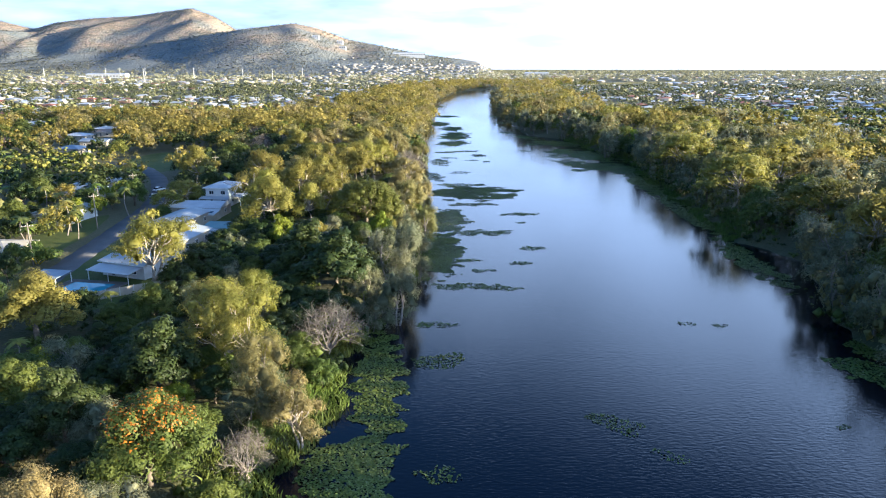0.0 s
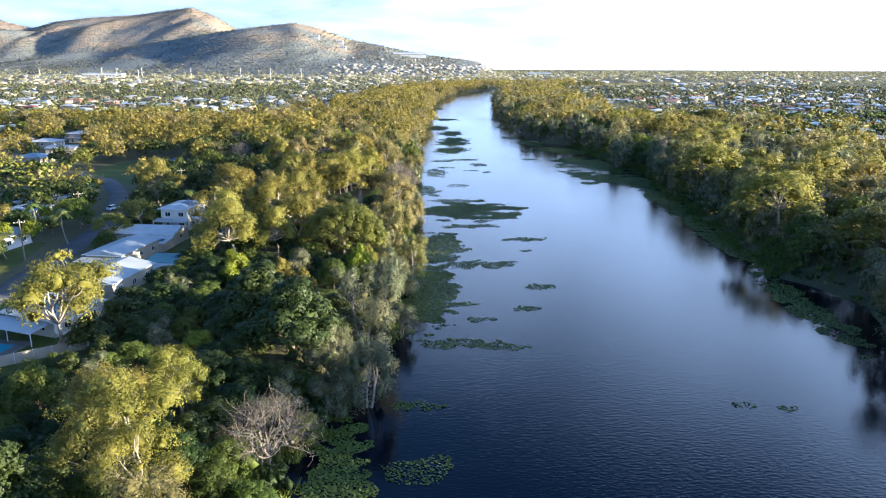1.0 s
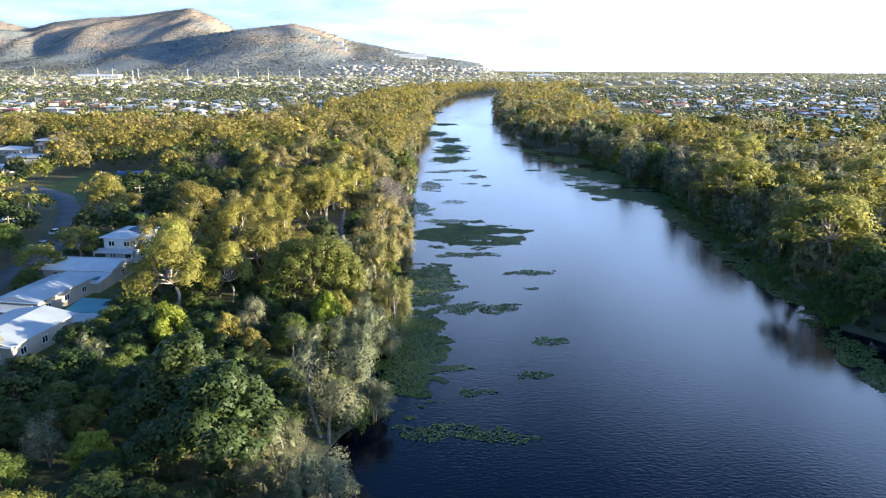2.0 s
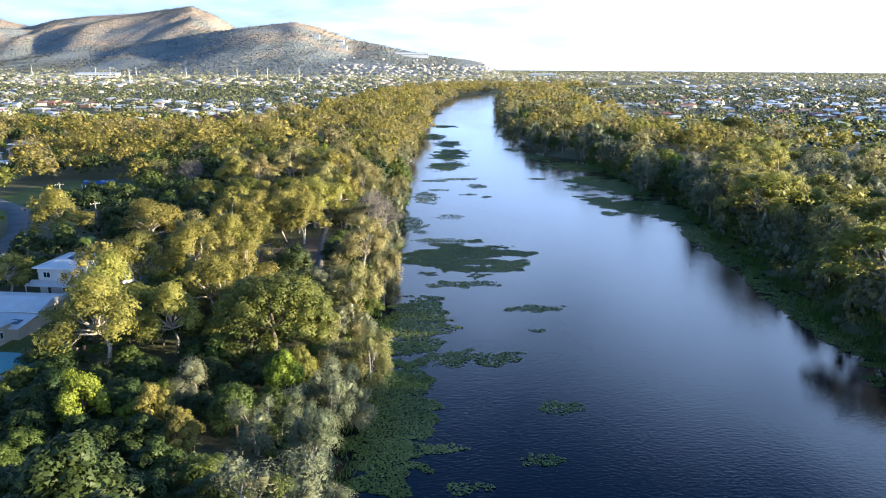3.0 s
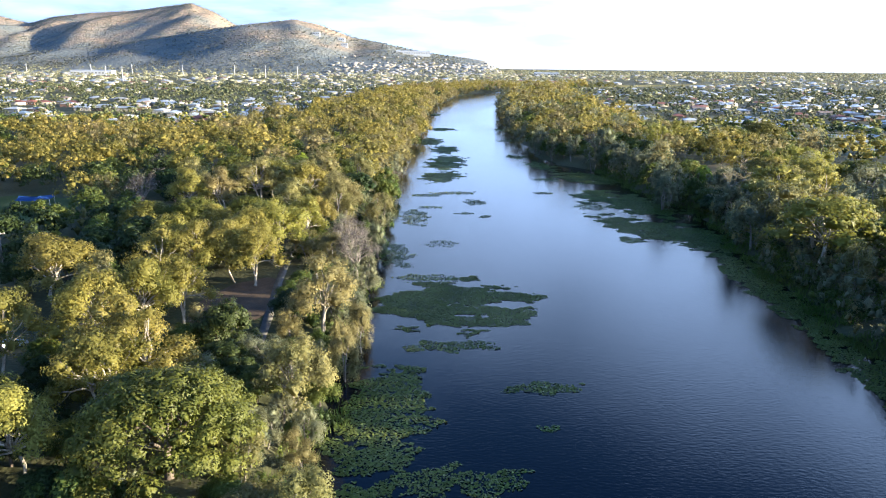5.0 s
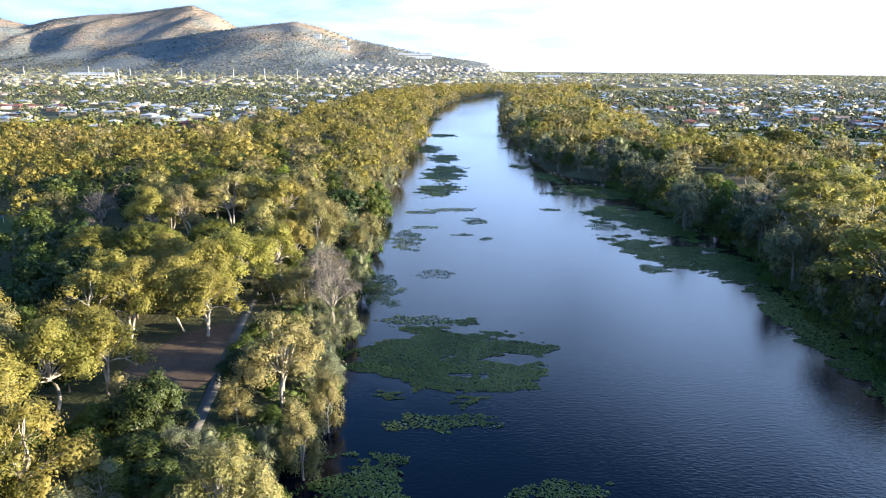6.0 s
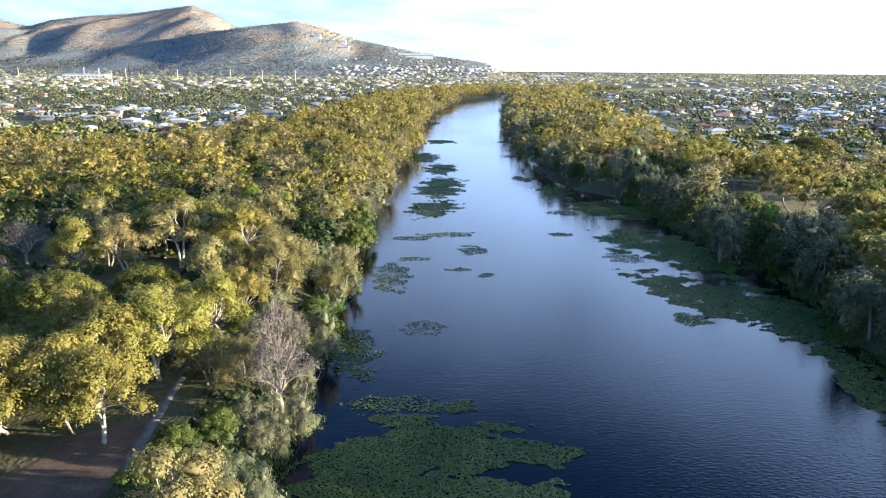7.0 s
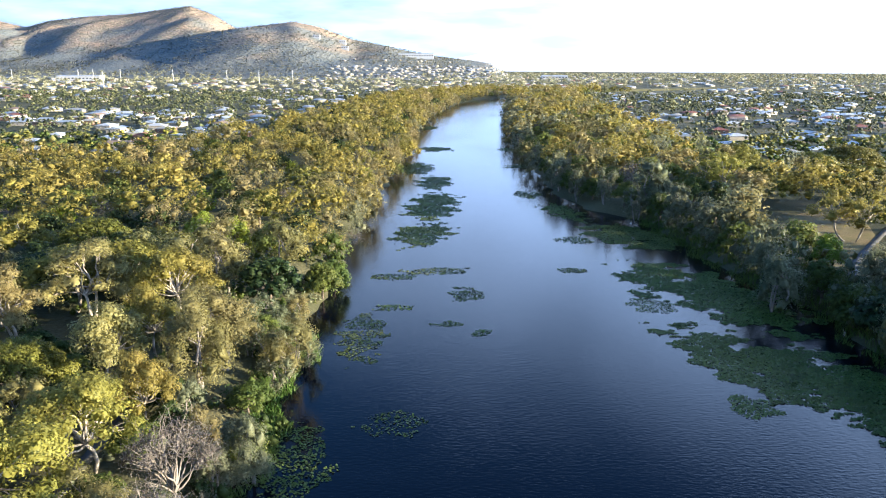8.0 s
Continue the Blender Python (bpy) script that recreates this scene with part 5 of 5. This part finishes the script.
def lean_roof(x0, x1, y0, y1, z_low, z_high, side="y", thick=0.12):
    """A single sheet that slopes down towards -y (or +x)."""
    bm = bmesh.new()
    top = [(x0, y0, z_low), (x1, y0, z_low), (x1, y1, z_high), (x0, y1, z_high)] if side == "y" else [(x0, y0, z_high), (x1, y0, z_low), (x1, y1, z_low), (x0, y1, z_high)]
    v = [bm.verts.new(p) for p in top] + [bm.verts.new((x, y, z - thick)) for x, y, z in top]
    for f in ((0, 1, 2, 3), (7, 6, 5, 4), (0, 4, 5, 1), (1, 5, 6, 2), (2, 6, 7, 3), (3, 7, 4, 0)):
        bm.faces.new([v[i] for i in f])
    return bm


def window(parent, x, y, z, w, h, facing, trim=None):
    """A framed window on a wall that faces -y, +y, -x or +x, with its pane set back in the frame."""
    t = 0.07
    bm = bmesh.new()
    for x0, x1, z0, z1 in ((-w / 2, w / 2, -h / 2, -h / 2 + t), (-w / 2, w / 2, h / 2 - t, h / 2), (-w / 2, -w / 2 + t, -h / 2 + t, h / 2 - t),
                           (w / 2 - t, w / 2, -h / 2 + t, h / 2 - t), (-t / 2, t / 2, -h / 2 + t, h / 2 - t)):
        add_box(bm, x0, x1, -0.06, 0.02, z0, z1)
    turn = {"front": 0, "right": 90, "back": 180, "left": 270}[facing]
    win = part("window", bm, trim or TRIM, parent)
    win.matrix_basis = pose(x, y, z, 0, 0, turn)
    pane = part("pane", box(-w / 2 + t, w / 2 - t, -0.03, -0.01, -h / 2 + t, h / 2 - t), GLASS, win)
    return win


def solar_array(parent, x, y, z, columns, rows, slope, turn=0.0):
    """Solar panels that lie just above a roof slope."""
    for i in range(columns):
        for j in range(rows):
            panel = part("solar_panel", box(-0.5, 0.5, -0.82, 0.82, 0, 0.04), SOLAR, parent, "dark blue solar panel" if i + j == 0 else "")
            panel.matrix_basis = pose(x, y, z, 0, 0, turn) @ pose(0, 0, 0, slope, 0, 0) @ pose((i - (columns - 1) / 2) * 1.05, (j - (rows - 1) / 2) * 1.7, 0.03)


def wall_box(w, d, h):
    """Outer walls on a low slab."""
    bm = box(-w / 2, w / 2, -d / 2, d / 2, 0.25, h)
    add_box(bm, -w / 2 - 0.12, w / 2 + 0.12, -d / 2 - 0.12, d / 2 + 0.12, -0.5, 0.25)
    return bm


def house(label, w, d, h, roof_mat, wall_mat, rise, gable=False, m=None, storeys=1, solar=0):
    """A detached house: walls, roof, gutter, door and windows."""
    ob = thing("house", label, "house", m, "suburban houses")
    part("wall", wall_box(w, d, h), wall_mat, ob)
    if gable:
        bm = bmesh.new()
        a, b = (d, w) if d > w else (w, d)
        for s in (-1, 1):
            p = [(s * (a / 2 - 0.02), -b / 2, h), (s * (a / 2 - 0.02), b / 2, h), (s * (a / 2 - 0.02), 0, h + rise * 0.86), (s * (a / 2 - 0.2), -b / 2, h), (s * (a / 2 - 0.2), b / 2, h), (s * (a / 2 - 0.2), 0, h + rise * 0.86)]
            p = [(y, -x, z) if d > w else (x, y, z) for x, y, z in p]
            v = [bm.verts.new(q) for q in p]
            for f in ((0, 1, 2), (5, 4, 3), (0, 3, 4, 1), (1, 4, 5, 2), (2, 5, 3, 0)):
                bm.faces.new([v[i] for i in f])
        part("gable", bm, wall_mat, ob)
    part("roof", hip_roof(w, d, h + 0.02, rise, gable=gable), roof_mat, ob)
    g = 0.55
    for x0, x1, y0, y1 in ((-w / 2 - g - 0.1, w / 2 + g + 0.1, -d / 2 - g - 0.12, -d / 2 - g), (-w / 2 - g - 0.1, w / 2 + g + 0.1, d / 2 + g, d / 2 + g + 0.12)):
        part("gutter", box(x0, x1, y0, y1, h - 0.15, h - 0.02), TRIM, ob)
    for s in range(storeys):
        zz = 1.55 + s * 2.8
        for k in range(max(2, int(w // 4))):
            n = max(2, int(w // 4))
            xx = (k - (n - 1) / 2) * w / n
            if not (s == 0 and k == 0):
                window(ob, xx, -d / 2, zz, 1.5, 1.2, "front")
        for k in range(max(1, int(d // 4.5))):
            n = max(1, int(d // 4.5))
            window(ob, w / 2, (k - (n - 1) / 2) * d / n, zz, 1.3, 1.2, "right")
    n = max(2, int(w // 4))
    door = part("door", box(-0.45, 0.45, -0.06, 0.03, 0.26, 2.3, 0.01), DARK_TRIM, ob)
    door.matrix_basis = pose((0 - (n - 1) / 2) * w / n, -d / 2, 0)
    part("door_handle", box(0.3, 0.36, -0.12, -0.06, 1.2, 1.32), PALE_STEEL, door)
    if solar:
        run = min(w, d) / 2 + 0.55
        slope = math.degrees(math.atan2(rise, run))
        if d > w:
            solar_array(ob, run * 0.5, 0, h + rise * 0.5 + 0.05, solar, 2, slope, 90)
        else:
            solar_array(ob, 0, -run * 0.5, h + rise * 0.5 + 0.05, solar, 2, slope)
    return ob


def at_ground(x, y, turn=0.0):
    return pose(x, y, PLAIN, 0, 0, turn)


def build_near_houses():
    """The row of houses between the street and the river belt."""
    # two-storey white house with skirt roofs
    a = house("two-storey white house with pale metal roof and solar panels", 7.4, 10.5, 5.9, ROOFS[0], WHITE_WALL, 1.1, m=at_ground(-70.4, 225, -6), storeys=2, solar=4)
    part("verandah_roof", lean_roof(-5.2, 4.2, -7.6, -5.2, 2.75, 3.25), ROOFS[0], a)
    part("side_roof", lean_roof(3.72, 6.6, -3.5, 5.2, 2.75, 3.2, "x"), ROOFS[0], a)
    for x, y in ((6.4, -3.2), (6.4, 0.8), (6.4, 4.9), (-5.0, -7.4), (-0.5, -7.4), (4.0, -7.4)):
        part("post", box(x - 0.07, x + 0.07, y - 0.07, y + 0.07, -0.2, 2.7), TRIM, a)
    b = house("long low house with white metal roof", 14.5, 8.6, 3.1, ROOFS[0], CREAM_WALL, 1.1, gable=True, m=at_ground(-72, 208, -4))
    part("lean_to_roof", lean_roof(-2.0, 8.0, -10.5, -4.9, 2.2, 2.85), ROOFS[0], b)
    part("lean_to_wall", box(-1.6, 7.6, -10.0, -4.34, -0.2, 2.15), CREAM_WALL, b)
    solar_array(b, 2.8, -8.2, 2.5, 8, 1, 6.6)
    for x in (-0.2, 2.4, 5.0):
        window(b, x, -10.0, 1.3, 1.2, 1.0, "front")
    c = house("house with pale grey metal gable roof and cream walls", 8.2, 15, 3.2, ROOFS[1], CREAM_WALL, 1.0, gable=True, m=at_ground(-71.5, 191, -8))
    part("carport_roof", lean_roof(-4.6, 3.6, -11.5, -8.1, 2.5, 2.7), ROOFS[1], c)
    for x in (-4.3, 3.3):
        part("carport_post", box(x - 0.06, x + 0.06, -11.3, -11.18, -0.2, 2.45), PALE_STEEL, c)
    house("large low house with broad pale grey metal roof", 11, 14, 3.2, ROOFS[1], CREAM_WALL, 1.1, gable=True, m=at_ground(-65.5, 171, -8))
    s = thing("garden_pavilion", "open patio pavilion with teal metal roof", "pavilion", at_ground(-57.8, 182.5, -6))
    part("roof", lean_roof(-4.6, 4.6, -2.6, 3.2, 2.5, 3.0), ROOFS[6], s)
    part("lower_roof", lean_roof(-4.0, 3.2, -6.4, -2.7, 2.1, 2.45), ROOFS[1], s, "pale translucent patio roof")
    for x, y in ((-4.3, -2.3), (4.3, -2.3), (-4.3, 3.0), (4.3, 3.0), (-3.7, -6.1), (3.0, -6.1)):
        part("post", box(x - 0.07, x + 0.07, y - 0.07, y + 0.07, -0.2, 2.1), BRICK_WALL, s)
    # the screen's orange base colour stands in for warm sunlight
    part("screen", box(3.0, 3.1, -6.0, -2.7, 0.0, 1.9), painted("sunlit_orange_screen", (0.5, 0.2, 0.05), 0.7), s, "timber screen with orange sunlight put into its colour")
    part("deck", box(-4.4, 4.4, -6.3, 3.1, -0.3, 0.12), BRICK_WALL, s)
    e = house("low house with weathered pale metal roof behind a gum tree", 11, 10.5, 3.2, ROOFS[1], WHITE_WALL, 1.0, gable=True, m=at_ground(-65, 151, -20))
    part("patio_roof", lean_roof(-5.5, 5.5, -9.6, -5.9, 2.3, 2.75), ROOFS[0], e)
    for x in (-5.2, 0, 5.2):
        part("post", box(x - 0.06, x + 0.06, -9.4, -9.28, -0.2, 2.3), TRIM, e)
    g = house("house with pale metal roof and wide verandah", 11, 14, 3.3, ROOFS[1], CREAM_WALL, 1.1, m=at_ground(-121, 248, -8))
    part("verandah_roof", lean_roof(-6.0, 6.0, -10.4, -7.6, 2.5, 2.95), ROOFS[0], g)
    house("house with blue-grey roof beside the street", 9, 11, 3.2, ROOFS[3], CREAM_WALL, 1.2, m=at_ground(-119, 232, -8), solar=4)
    house("low house with pale grey metal roof under palms", 10, 14, 3.2, ROOFS[1], WHITE_WALL, 1.1, gable=True, m=at_ground(-108, 200, -10))
    house("small house with cream roof across the street", 10, 10, 3.1, ROOFS[2], CREAM_WALL, 1.1, m=at_ground(-101, 160, -5))
    p = thing("swimming_pool", "rectangular blue swimming pool with pale paved surround", "pool", at_ground(-71, 139, -10))
    bm = bmesh.new()
    for x0, x1, y0, y1 in ((-6.5, 6.5, -4.2, -2.6), (-6.5, 6.5, 2.6, 4.2), (-6.5, -4.6, -2.6, 2.6), (4.6, 6.5, -2.6, 2.6)):
        add_box(bm, x0, x1, y0, y1, -0.2, 0.22, 0.02)
    part("surround", bm, CONCRETE, p)
    part("pool_water", box(-4.6, 4.6, -2.6, 2.6, -0.1, 0.16), POOL_WATER, p)
    q = thing("pool_shade", "blue and white shade roof beside the pool", "canopy", at_ground(-79, 140.5, -10))
    part("canopy", lean_roof(-3.2, 3.2, -2.4, 2.4, 2.3, 2.6), ROOFS[3], q)
    for x in (-3, 3):
        for y in (-2.2, 2.2):
            part("post", box(x - 0.06, x + 0.06, y - 0.06, y + 0.06, -0.2, 2.3), TRIM, q)


build_near_houses()


def fence(points, label):
    """A boarded fence: posts and sheet panels."""
    f = thing("fence", label, "fence")
    for (x0, y0), (x1, y1) in zip(points[:-1], points[1:]):
        n = max(1, int(math.hypot(x1 - x0, y1 - y0) / 2.4))
        a = math.degrees(math.atan2(y1 - y0, x1 - x0))
        step = math.hypot(x1 - x0, y1 - y0) / n
        for i in range(n):
            t = i / n
            m = pose(x0 + (x1 - x0) * t, y0 + (y1 - y0) * t, PLAIN, 0, 0, a)
            part("panel", box(0.06, step - 0.02, -0.02, 0.02, 0.05, 1.75), CREAM_WALL, f).matrix_basis = m
            part("post", box(-0.05, 0.05, -0.05, 0.05, -0.3, 1.85), PALE_STEEL, f).matrix_basis = m


fence([(-54, 140), (-54, 163), (-53, 190), (-56, 214)], "cream sheet-metal garden fence behind the houses")
fence([(-79, 133), (-66, 131), (-54, 140)], "cream sheet-metal side fence")


def suburb():
    """Single-storey houses on their lots, both sides of the river; the farther ones in one mesh."""
    rng = np.random.default_rng(51)
    kinds = []
    for k, (w, d, roof, wall, rise, gable, sol, label) in enumerate((
            (13, 10, 0, CREAM_WALL, 1.3, False, 0, "low suburban house with white metal hip roof"),
            (10, 14, 1, CREAM_WALL, 1.2, True, 0, "suburban house with pale grey metal gable roof"),
            (14, 9, 2, BRICK_WALL, 1.3, False, 4, "brick suburban house with cream roof and solar panels"),
            (12, 11, 4, BRICK_WALL, 1.7, False, 0, "brick suburban house with terracotta hip roof"),
            (11, 12, 3, CREAM_WALL, 1.4, False, 0, "suburban house with blue-grey metal roof"),
            (12, 9, 5, CREAM_WALL, 1.4, True, 0, "suburban house with brown roof"))):
        kinds.append(house(label, w, d, 3.0, ROOFS[roof], wall, rise, gable=gable, solar=sol))
    odds = [0.24, 0.34, 0.14, 0.08, 0.14, 0.06]
    spots = HOMES + [(-176, 605), (-168, 622), (-198, 635), (-130, 503), (-152, 555),
             (-146, 520), (-168, 570), (-275, 761), (-233, 616), (-237, 650), (-240, 794), (-164, 694), (-166, 742), (-190, 700), (-210, 575), (-185, 530), (-250, 560),
             (226, 488), (258, 530), (262, 483), (211, 430), (243, 440), (228, 455), (165, 880), (187, 853), (243, 897), (190, 712), (214, 655), (243, 694), (184, 590), (199, 820)]
    for _ in range(6000):
        if len(spots) >= 250:
            break
        y = rng.uniform(400, 820)
        row = 24 * round(y / 24)
        x = rng.uniform(-1, 1) * (150 + 0.68 * y)
        a, b = float(left_x(y)), float(right_x(y))
        if a - 92 < x < b + 92 or is_open(x, row) or y < (520 if x > 0 else 545):
            continue
        if all((x - u) ** 2 + (row - v) ** 2 > 16 ** 2 for u, v in spots):
            spots.append((x, row))
    used = set()
    for i, (x, y) in enumerate(spots):
        k = int(rng.choice(6, p=odds)) if i > 5 else i
        m = at_ground(x, y, float(rng.choice([0, 90, 180, 270])) + rng.normal() * 5)
        claim(x, y, 4.6)
        if k in used:
            copy_thing(kinds[k], m)
        else:
            used.add(k)
            kinds[k].matrix_basis = m
    # farther roofs
    groups = {}
    n = 0
    while n < 900:
        y = 810 + 2000 * rng.random() ** 1.3
        x = rng.uniform(-1, 1) * (100 + 0.68 * y)
        a, b = float(left_x(min(y, 1740))), float(right_x(min(y, 1740)))
        if a - 90 < x < b + 90 and y < 1750 or x < 100 and y > 2300:
            continue
        if noise.noise(Vector((x / 220, y / 220, 9))) < -0.25:
            continue
        if not free(x, y, 8.0, 0.9):
            continue
        claim(x, y, 5.0)
        n += 1
        groups.setdefault(int(rng.choice(6, p=odds)), []).append((x, y, PLAIN, 0.9 + y / 8000))
    far_roofs("distant_houses", groups, rng, "distant suburban houses with pale roofs among trees")
    town = {}
    for _ in range(620):
        y = rng.uniform(2260, 3000)
        x = y * rng.uniform(-0.17, 0.075)
        z = mountain_z(x, y)
        if z > 40 and rng.random() < 0.95:
            continue
        town.setdefault(int(rng.choice([0, 1, 2])), []).append((x, y, z, rng.uniform(0.6, 1.05)))
    far_roofs("hillside_houses", town, rng, "white houses climbing the foot of the hill")


def far_roofs(name, groups, rng, label):
    vs, fs, ix, n = [], [], [], 0
    mats = [ROOFS[k] for k in range(6)] + [CREAM_WALL]
    for k, places in groups.items():
        for x, y, z, s in places:
            w, d, h = rng.uniform(5, 9) * s, rng.uniform(4.5, 6) * s, rng.uniform(2.4, 3.0)
            a = rng.normal() * 0.25
            r = max(w - d, 0.4)
            p = np.array([(-w, -d, -2), (w, -d, -2), (w, d, -2), (-w, d, -2), (-w, -d, h), (w, -d, h), (w, d, h), (-w, d, h),
                          (-w - .5, -d - .5, h), (w + .5, -d - .5, h), (w + .5, d + .5, h), (-w - .5, d + .5, h), (-r, -.1, h + 1.6), (r, -.1, h + 1.6), (r, .1, h + 1.6), (-r, .1, h + 1.6)])
            q = p.copy()
            q[:, 0], q[:, 1] = p[:, 0] * math.cos(a) - p[:, 1] * math.sin(a) + x, p[:, 0] * math.sin(a) + p[:, 1] * math.cos(a) + y
            q[:, 2] += z
            vs.append(q)
            fs.append(np.array([(0, 1, 5, 4), (1, 2, 6, 5), (2, 3, 7, 6), (3, 0, 4, 7), (8, 9, 13, 12), (9, 10, 14, 13), (10, 11, 15, 14), (11, 8, 12, 15), (12, 13, 14, 15)]) + n)
            ix.append([6] * 4 + [k] * 5)
            n += 16
    me = mesh_from(name, np.concatenate(vs), np.concatenate(fs), mats, np.concatenate(ix))
    tagged(new(name, me), label, "houses", kind="stuff")


suburb()
far_woods()

# ---------------------------------------------------------------- landmarks and street things


def big_building(label, x, y, z, w, d, h, turn=0.0):
    b = thing("hall", label, "building", pose(x, y, z, 0, 0, turn))
    part("wall", box(-w / 2, w / 2, -d / 2, d / 2, -6, h), WHITE_WALL, b)
    part("roof", lean_roof(-w / 2 - 1, w / 2 + 1, -d / 2 - 1, d / 2 + 1, h + 0.2, h + 1.6, thick=0.18), ROOFS[0], b)
    n = max(3, int(w // 9))
    for i in range(n):
        win = part("window", box(-2.6, 2.6, -0.12, 0.05, -1.3, 1.3), GLASS, b)
        win.matrix_basis = pose((i - (n - 1) / 2) * w / n, -d / 2, h * 0.5)


big_building("long white building on the hill spur", -165, 2900, mountain_z(-165, 2900), 130, 26, 15, 2)
big_building("white house high on the hill", -455, 3000, mountain_z(-455, 3000), 24, 16, 10)
big_building("white house high on the hill", -545, 2950, mountain_z(-545, 2950), 26, 16, 9)
big_building("white house high on the hill", -430, 2900, mountain_z(-430, 2900), 26, 16, 8)
big_building("long low pale depot beyond the trees", -980, 2050, PLAIN, 110, 30, 12, 4)
big_building("large white hall beyond the trees", 300, 2500, PLAIN, 80, 30, 9, 0)


def pylon(x, y, h):
    p = thing("power_pole", "tall pale steel transmission pole with crossarms", "power pole", pose(x, y, PLAIN - 0.5), "transmission line")
    v, f = tube([(0, 0, 0), (0, 0, h * 0.5), (0, 0, h)], [1.0, 0.75, 0.45], 8)
    part("pole", mesh_from("pole", v, f, PALE_STEEL), None, p)
    for z in (h * 0.82, h * 0.92):
        part("crossarm", box(-3.4, 3.4, -0.25, 0.25, z, z + 0.5), PALE_STEEL, p)


for px, py in ((-930, 2020), (-985, 2050), (-850, 2000), (-1180, 2080), (-700, 1960), (-560, 1940), (-470, 1900), (-1080, 1700), (-390, 1900), (-640, 1500)):
    pylon(px, py, 30)


def street_pole(x, y):
    p = thing("street_pole", "timber power pole with crossarm beside the street", "power pole", at_ground(x, y, 30), "street poles")
    v, f = tube([(0, 0, -0.8), (0, 0, 4.5), (0, 0, 9.5)], [0.17, 0.15, 0.12], 8)
    part("pole", mesh_from("pole", v, f, POLE_WOOD), None, p)
    part("crossarm", box(-1.2, 1.2, -0.05, 0.05, 8.7, 8.82), POLE_WOOD, p)
    for x in (-1.05, -0.4, 0.4, 1.05):
        v, f = tube([(x, 0, 8.82), (x, 0, 8.9), (x, 0, 9.0)], [0.05, 0.07, 0.03], 6)
        part("insulator", mesh_from("insulator", v, f, TRIM), None, p)


for px, py in ((-87, 268), (-99, 225), (-94, 190), (-91, 155), (-112, 296)):
    street_pole(px, py)


def car(x, y, turn, paint, label):
    c = thing("car", label, "car", pose(x, y, PLAIN + 0.06, 0, 0, turn), "parked cars")
    side = [(-2.15, 0.35), (-2.2, 0.75), (-1.95, 0.98), (-1.0, 1.02), (1.15, 0.98), (2.0, 0.82), (2.2, 0.55), (2.15, 0.32)]
    roof = [(-1.9, 0.98), (-1.45, 1.48), (0.25, 1.5), (1.1, 0.99)]

    def extrude(profile, half, taper):
        bm = bmesh.new()
        mid = sum(z for _, z in profile) / len(profile)
        rings = [[bm.verts.new((px, s * (half - (taper if z > mid else 0)), z)) for px, z in profile] for s in (-1, 1)]
        n = len(profile)
        for i in range(n):
            bm.faces.new((rings[0][i], rings[0][(i + 1) % n], rings[1][(i + 1) % n], rings[1][i]))
        bm.faces.new(rings[0][::-1])
        bm.faces.new(rings[1])
        bmesh.ops.recalc_face_normals(bm, faces=bm.faces)
        return bm

    part("body", extrude(side, 0.88, 0.06), paint, c)
    part("cabin_glass", extrude(roof, 0.80, 0.14), GLASS, c)
    part("roof_panel", box(-1.4, 0.2, -0.66, 0.66, 1.48, 1.54, 0.02), paint, c)
    for wx in (-1.35, 1.35):
        for wy in (-0.85, 0.85):
            v, f = tube([(wx, wy - 0.1, 0.33), (wx, wy - 0.09, 0.33), (wx, wy + 0.09, 0.33), (wx, wy + 0.1, 0.33)], [0.05, 0.33, 0.33, 0.05], 12)
            part("wheel", mesh_from("wheel", v, f, TYRE), None, c)
    for wy in (-0.6, 0.6):
        part("headlight", box(2.05, 2.19, wy - 0.18, wy + 0.18, 0.62, 0.76, 0.02), TRIM, c)
        part("tail_light", box(-2.2, -2.1, wy - 0.15, wy + 0.15, 0.72, 0.9, 0.02), BRICK_WALL, c)


car(-96, 233, 70, CAR_SILVER, "silver car parked on the street")
car(-82, 236, 10, CAR_WHITE, "white car parked beside the two-storey house")
car(-61, 229, 60, CAR_WHITE, "white car parked behind the two-storey house")
car(-100, 246, 65, CAR_WHITE, "white car parked at the kerb")


def play_shade(x, y):
    s = thing("shade_canopy", "blue fabric shade canopy over the park playground", "canopy", at_ground(x, y, 20))
    bm = bmesh.new()
    grid = [[bm.verts.new((i * 2.0 - 5, j * 1.6 - 4, 2.6 + 0.5 * math.cos((i - 2.5) * 0.9) * math.cos((j - 2.5) * 0.9))) for j in range(6)] for i in range(6)]
    for i in range(5):
        for j in range(5):
            bm.faces.new((grid[i][j], grid[i + 1][j], grid[i + 1][j + 1], grid[i][j + 1]))
    bmesh.ops.solidify(bm, geom=bm.faces[:], thickness=0.05)
    part("fabric", bm, BLUE_SHEET, s)
    for px, py in ((-4.8, -3.8), (4.8, -3.8), (-4.8, 3.8), (4.8, 3.8)):
        part("post", box(px - 0.07, px + 0.07, py - 0.07, py + 0.07, -0.2, 2.7), PALE_STEEL, s)


play_shade(-122, 338)
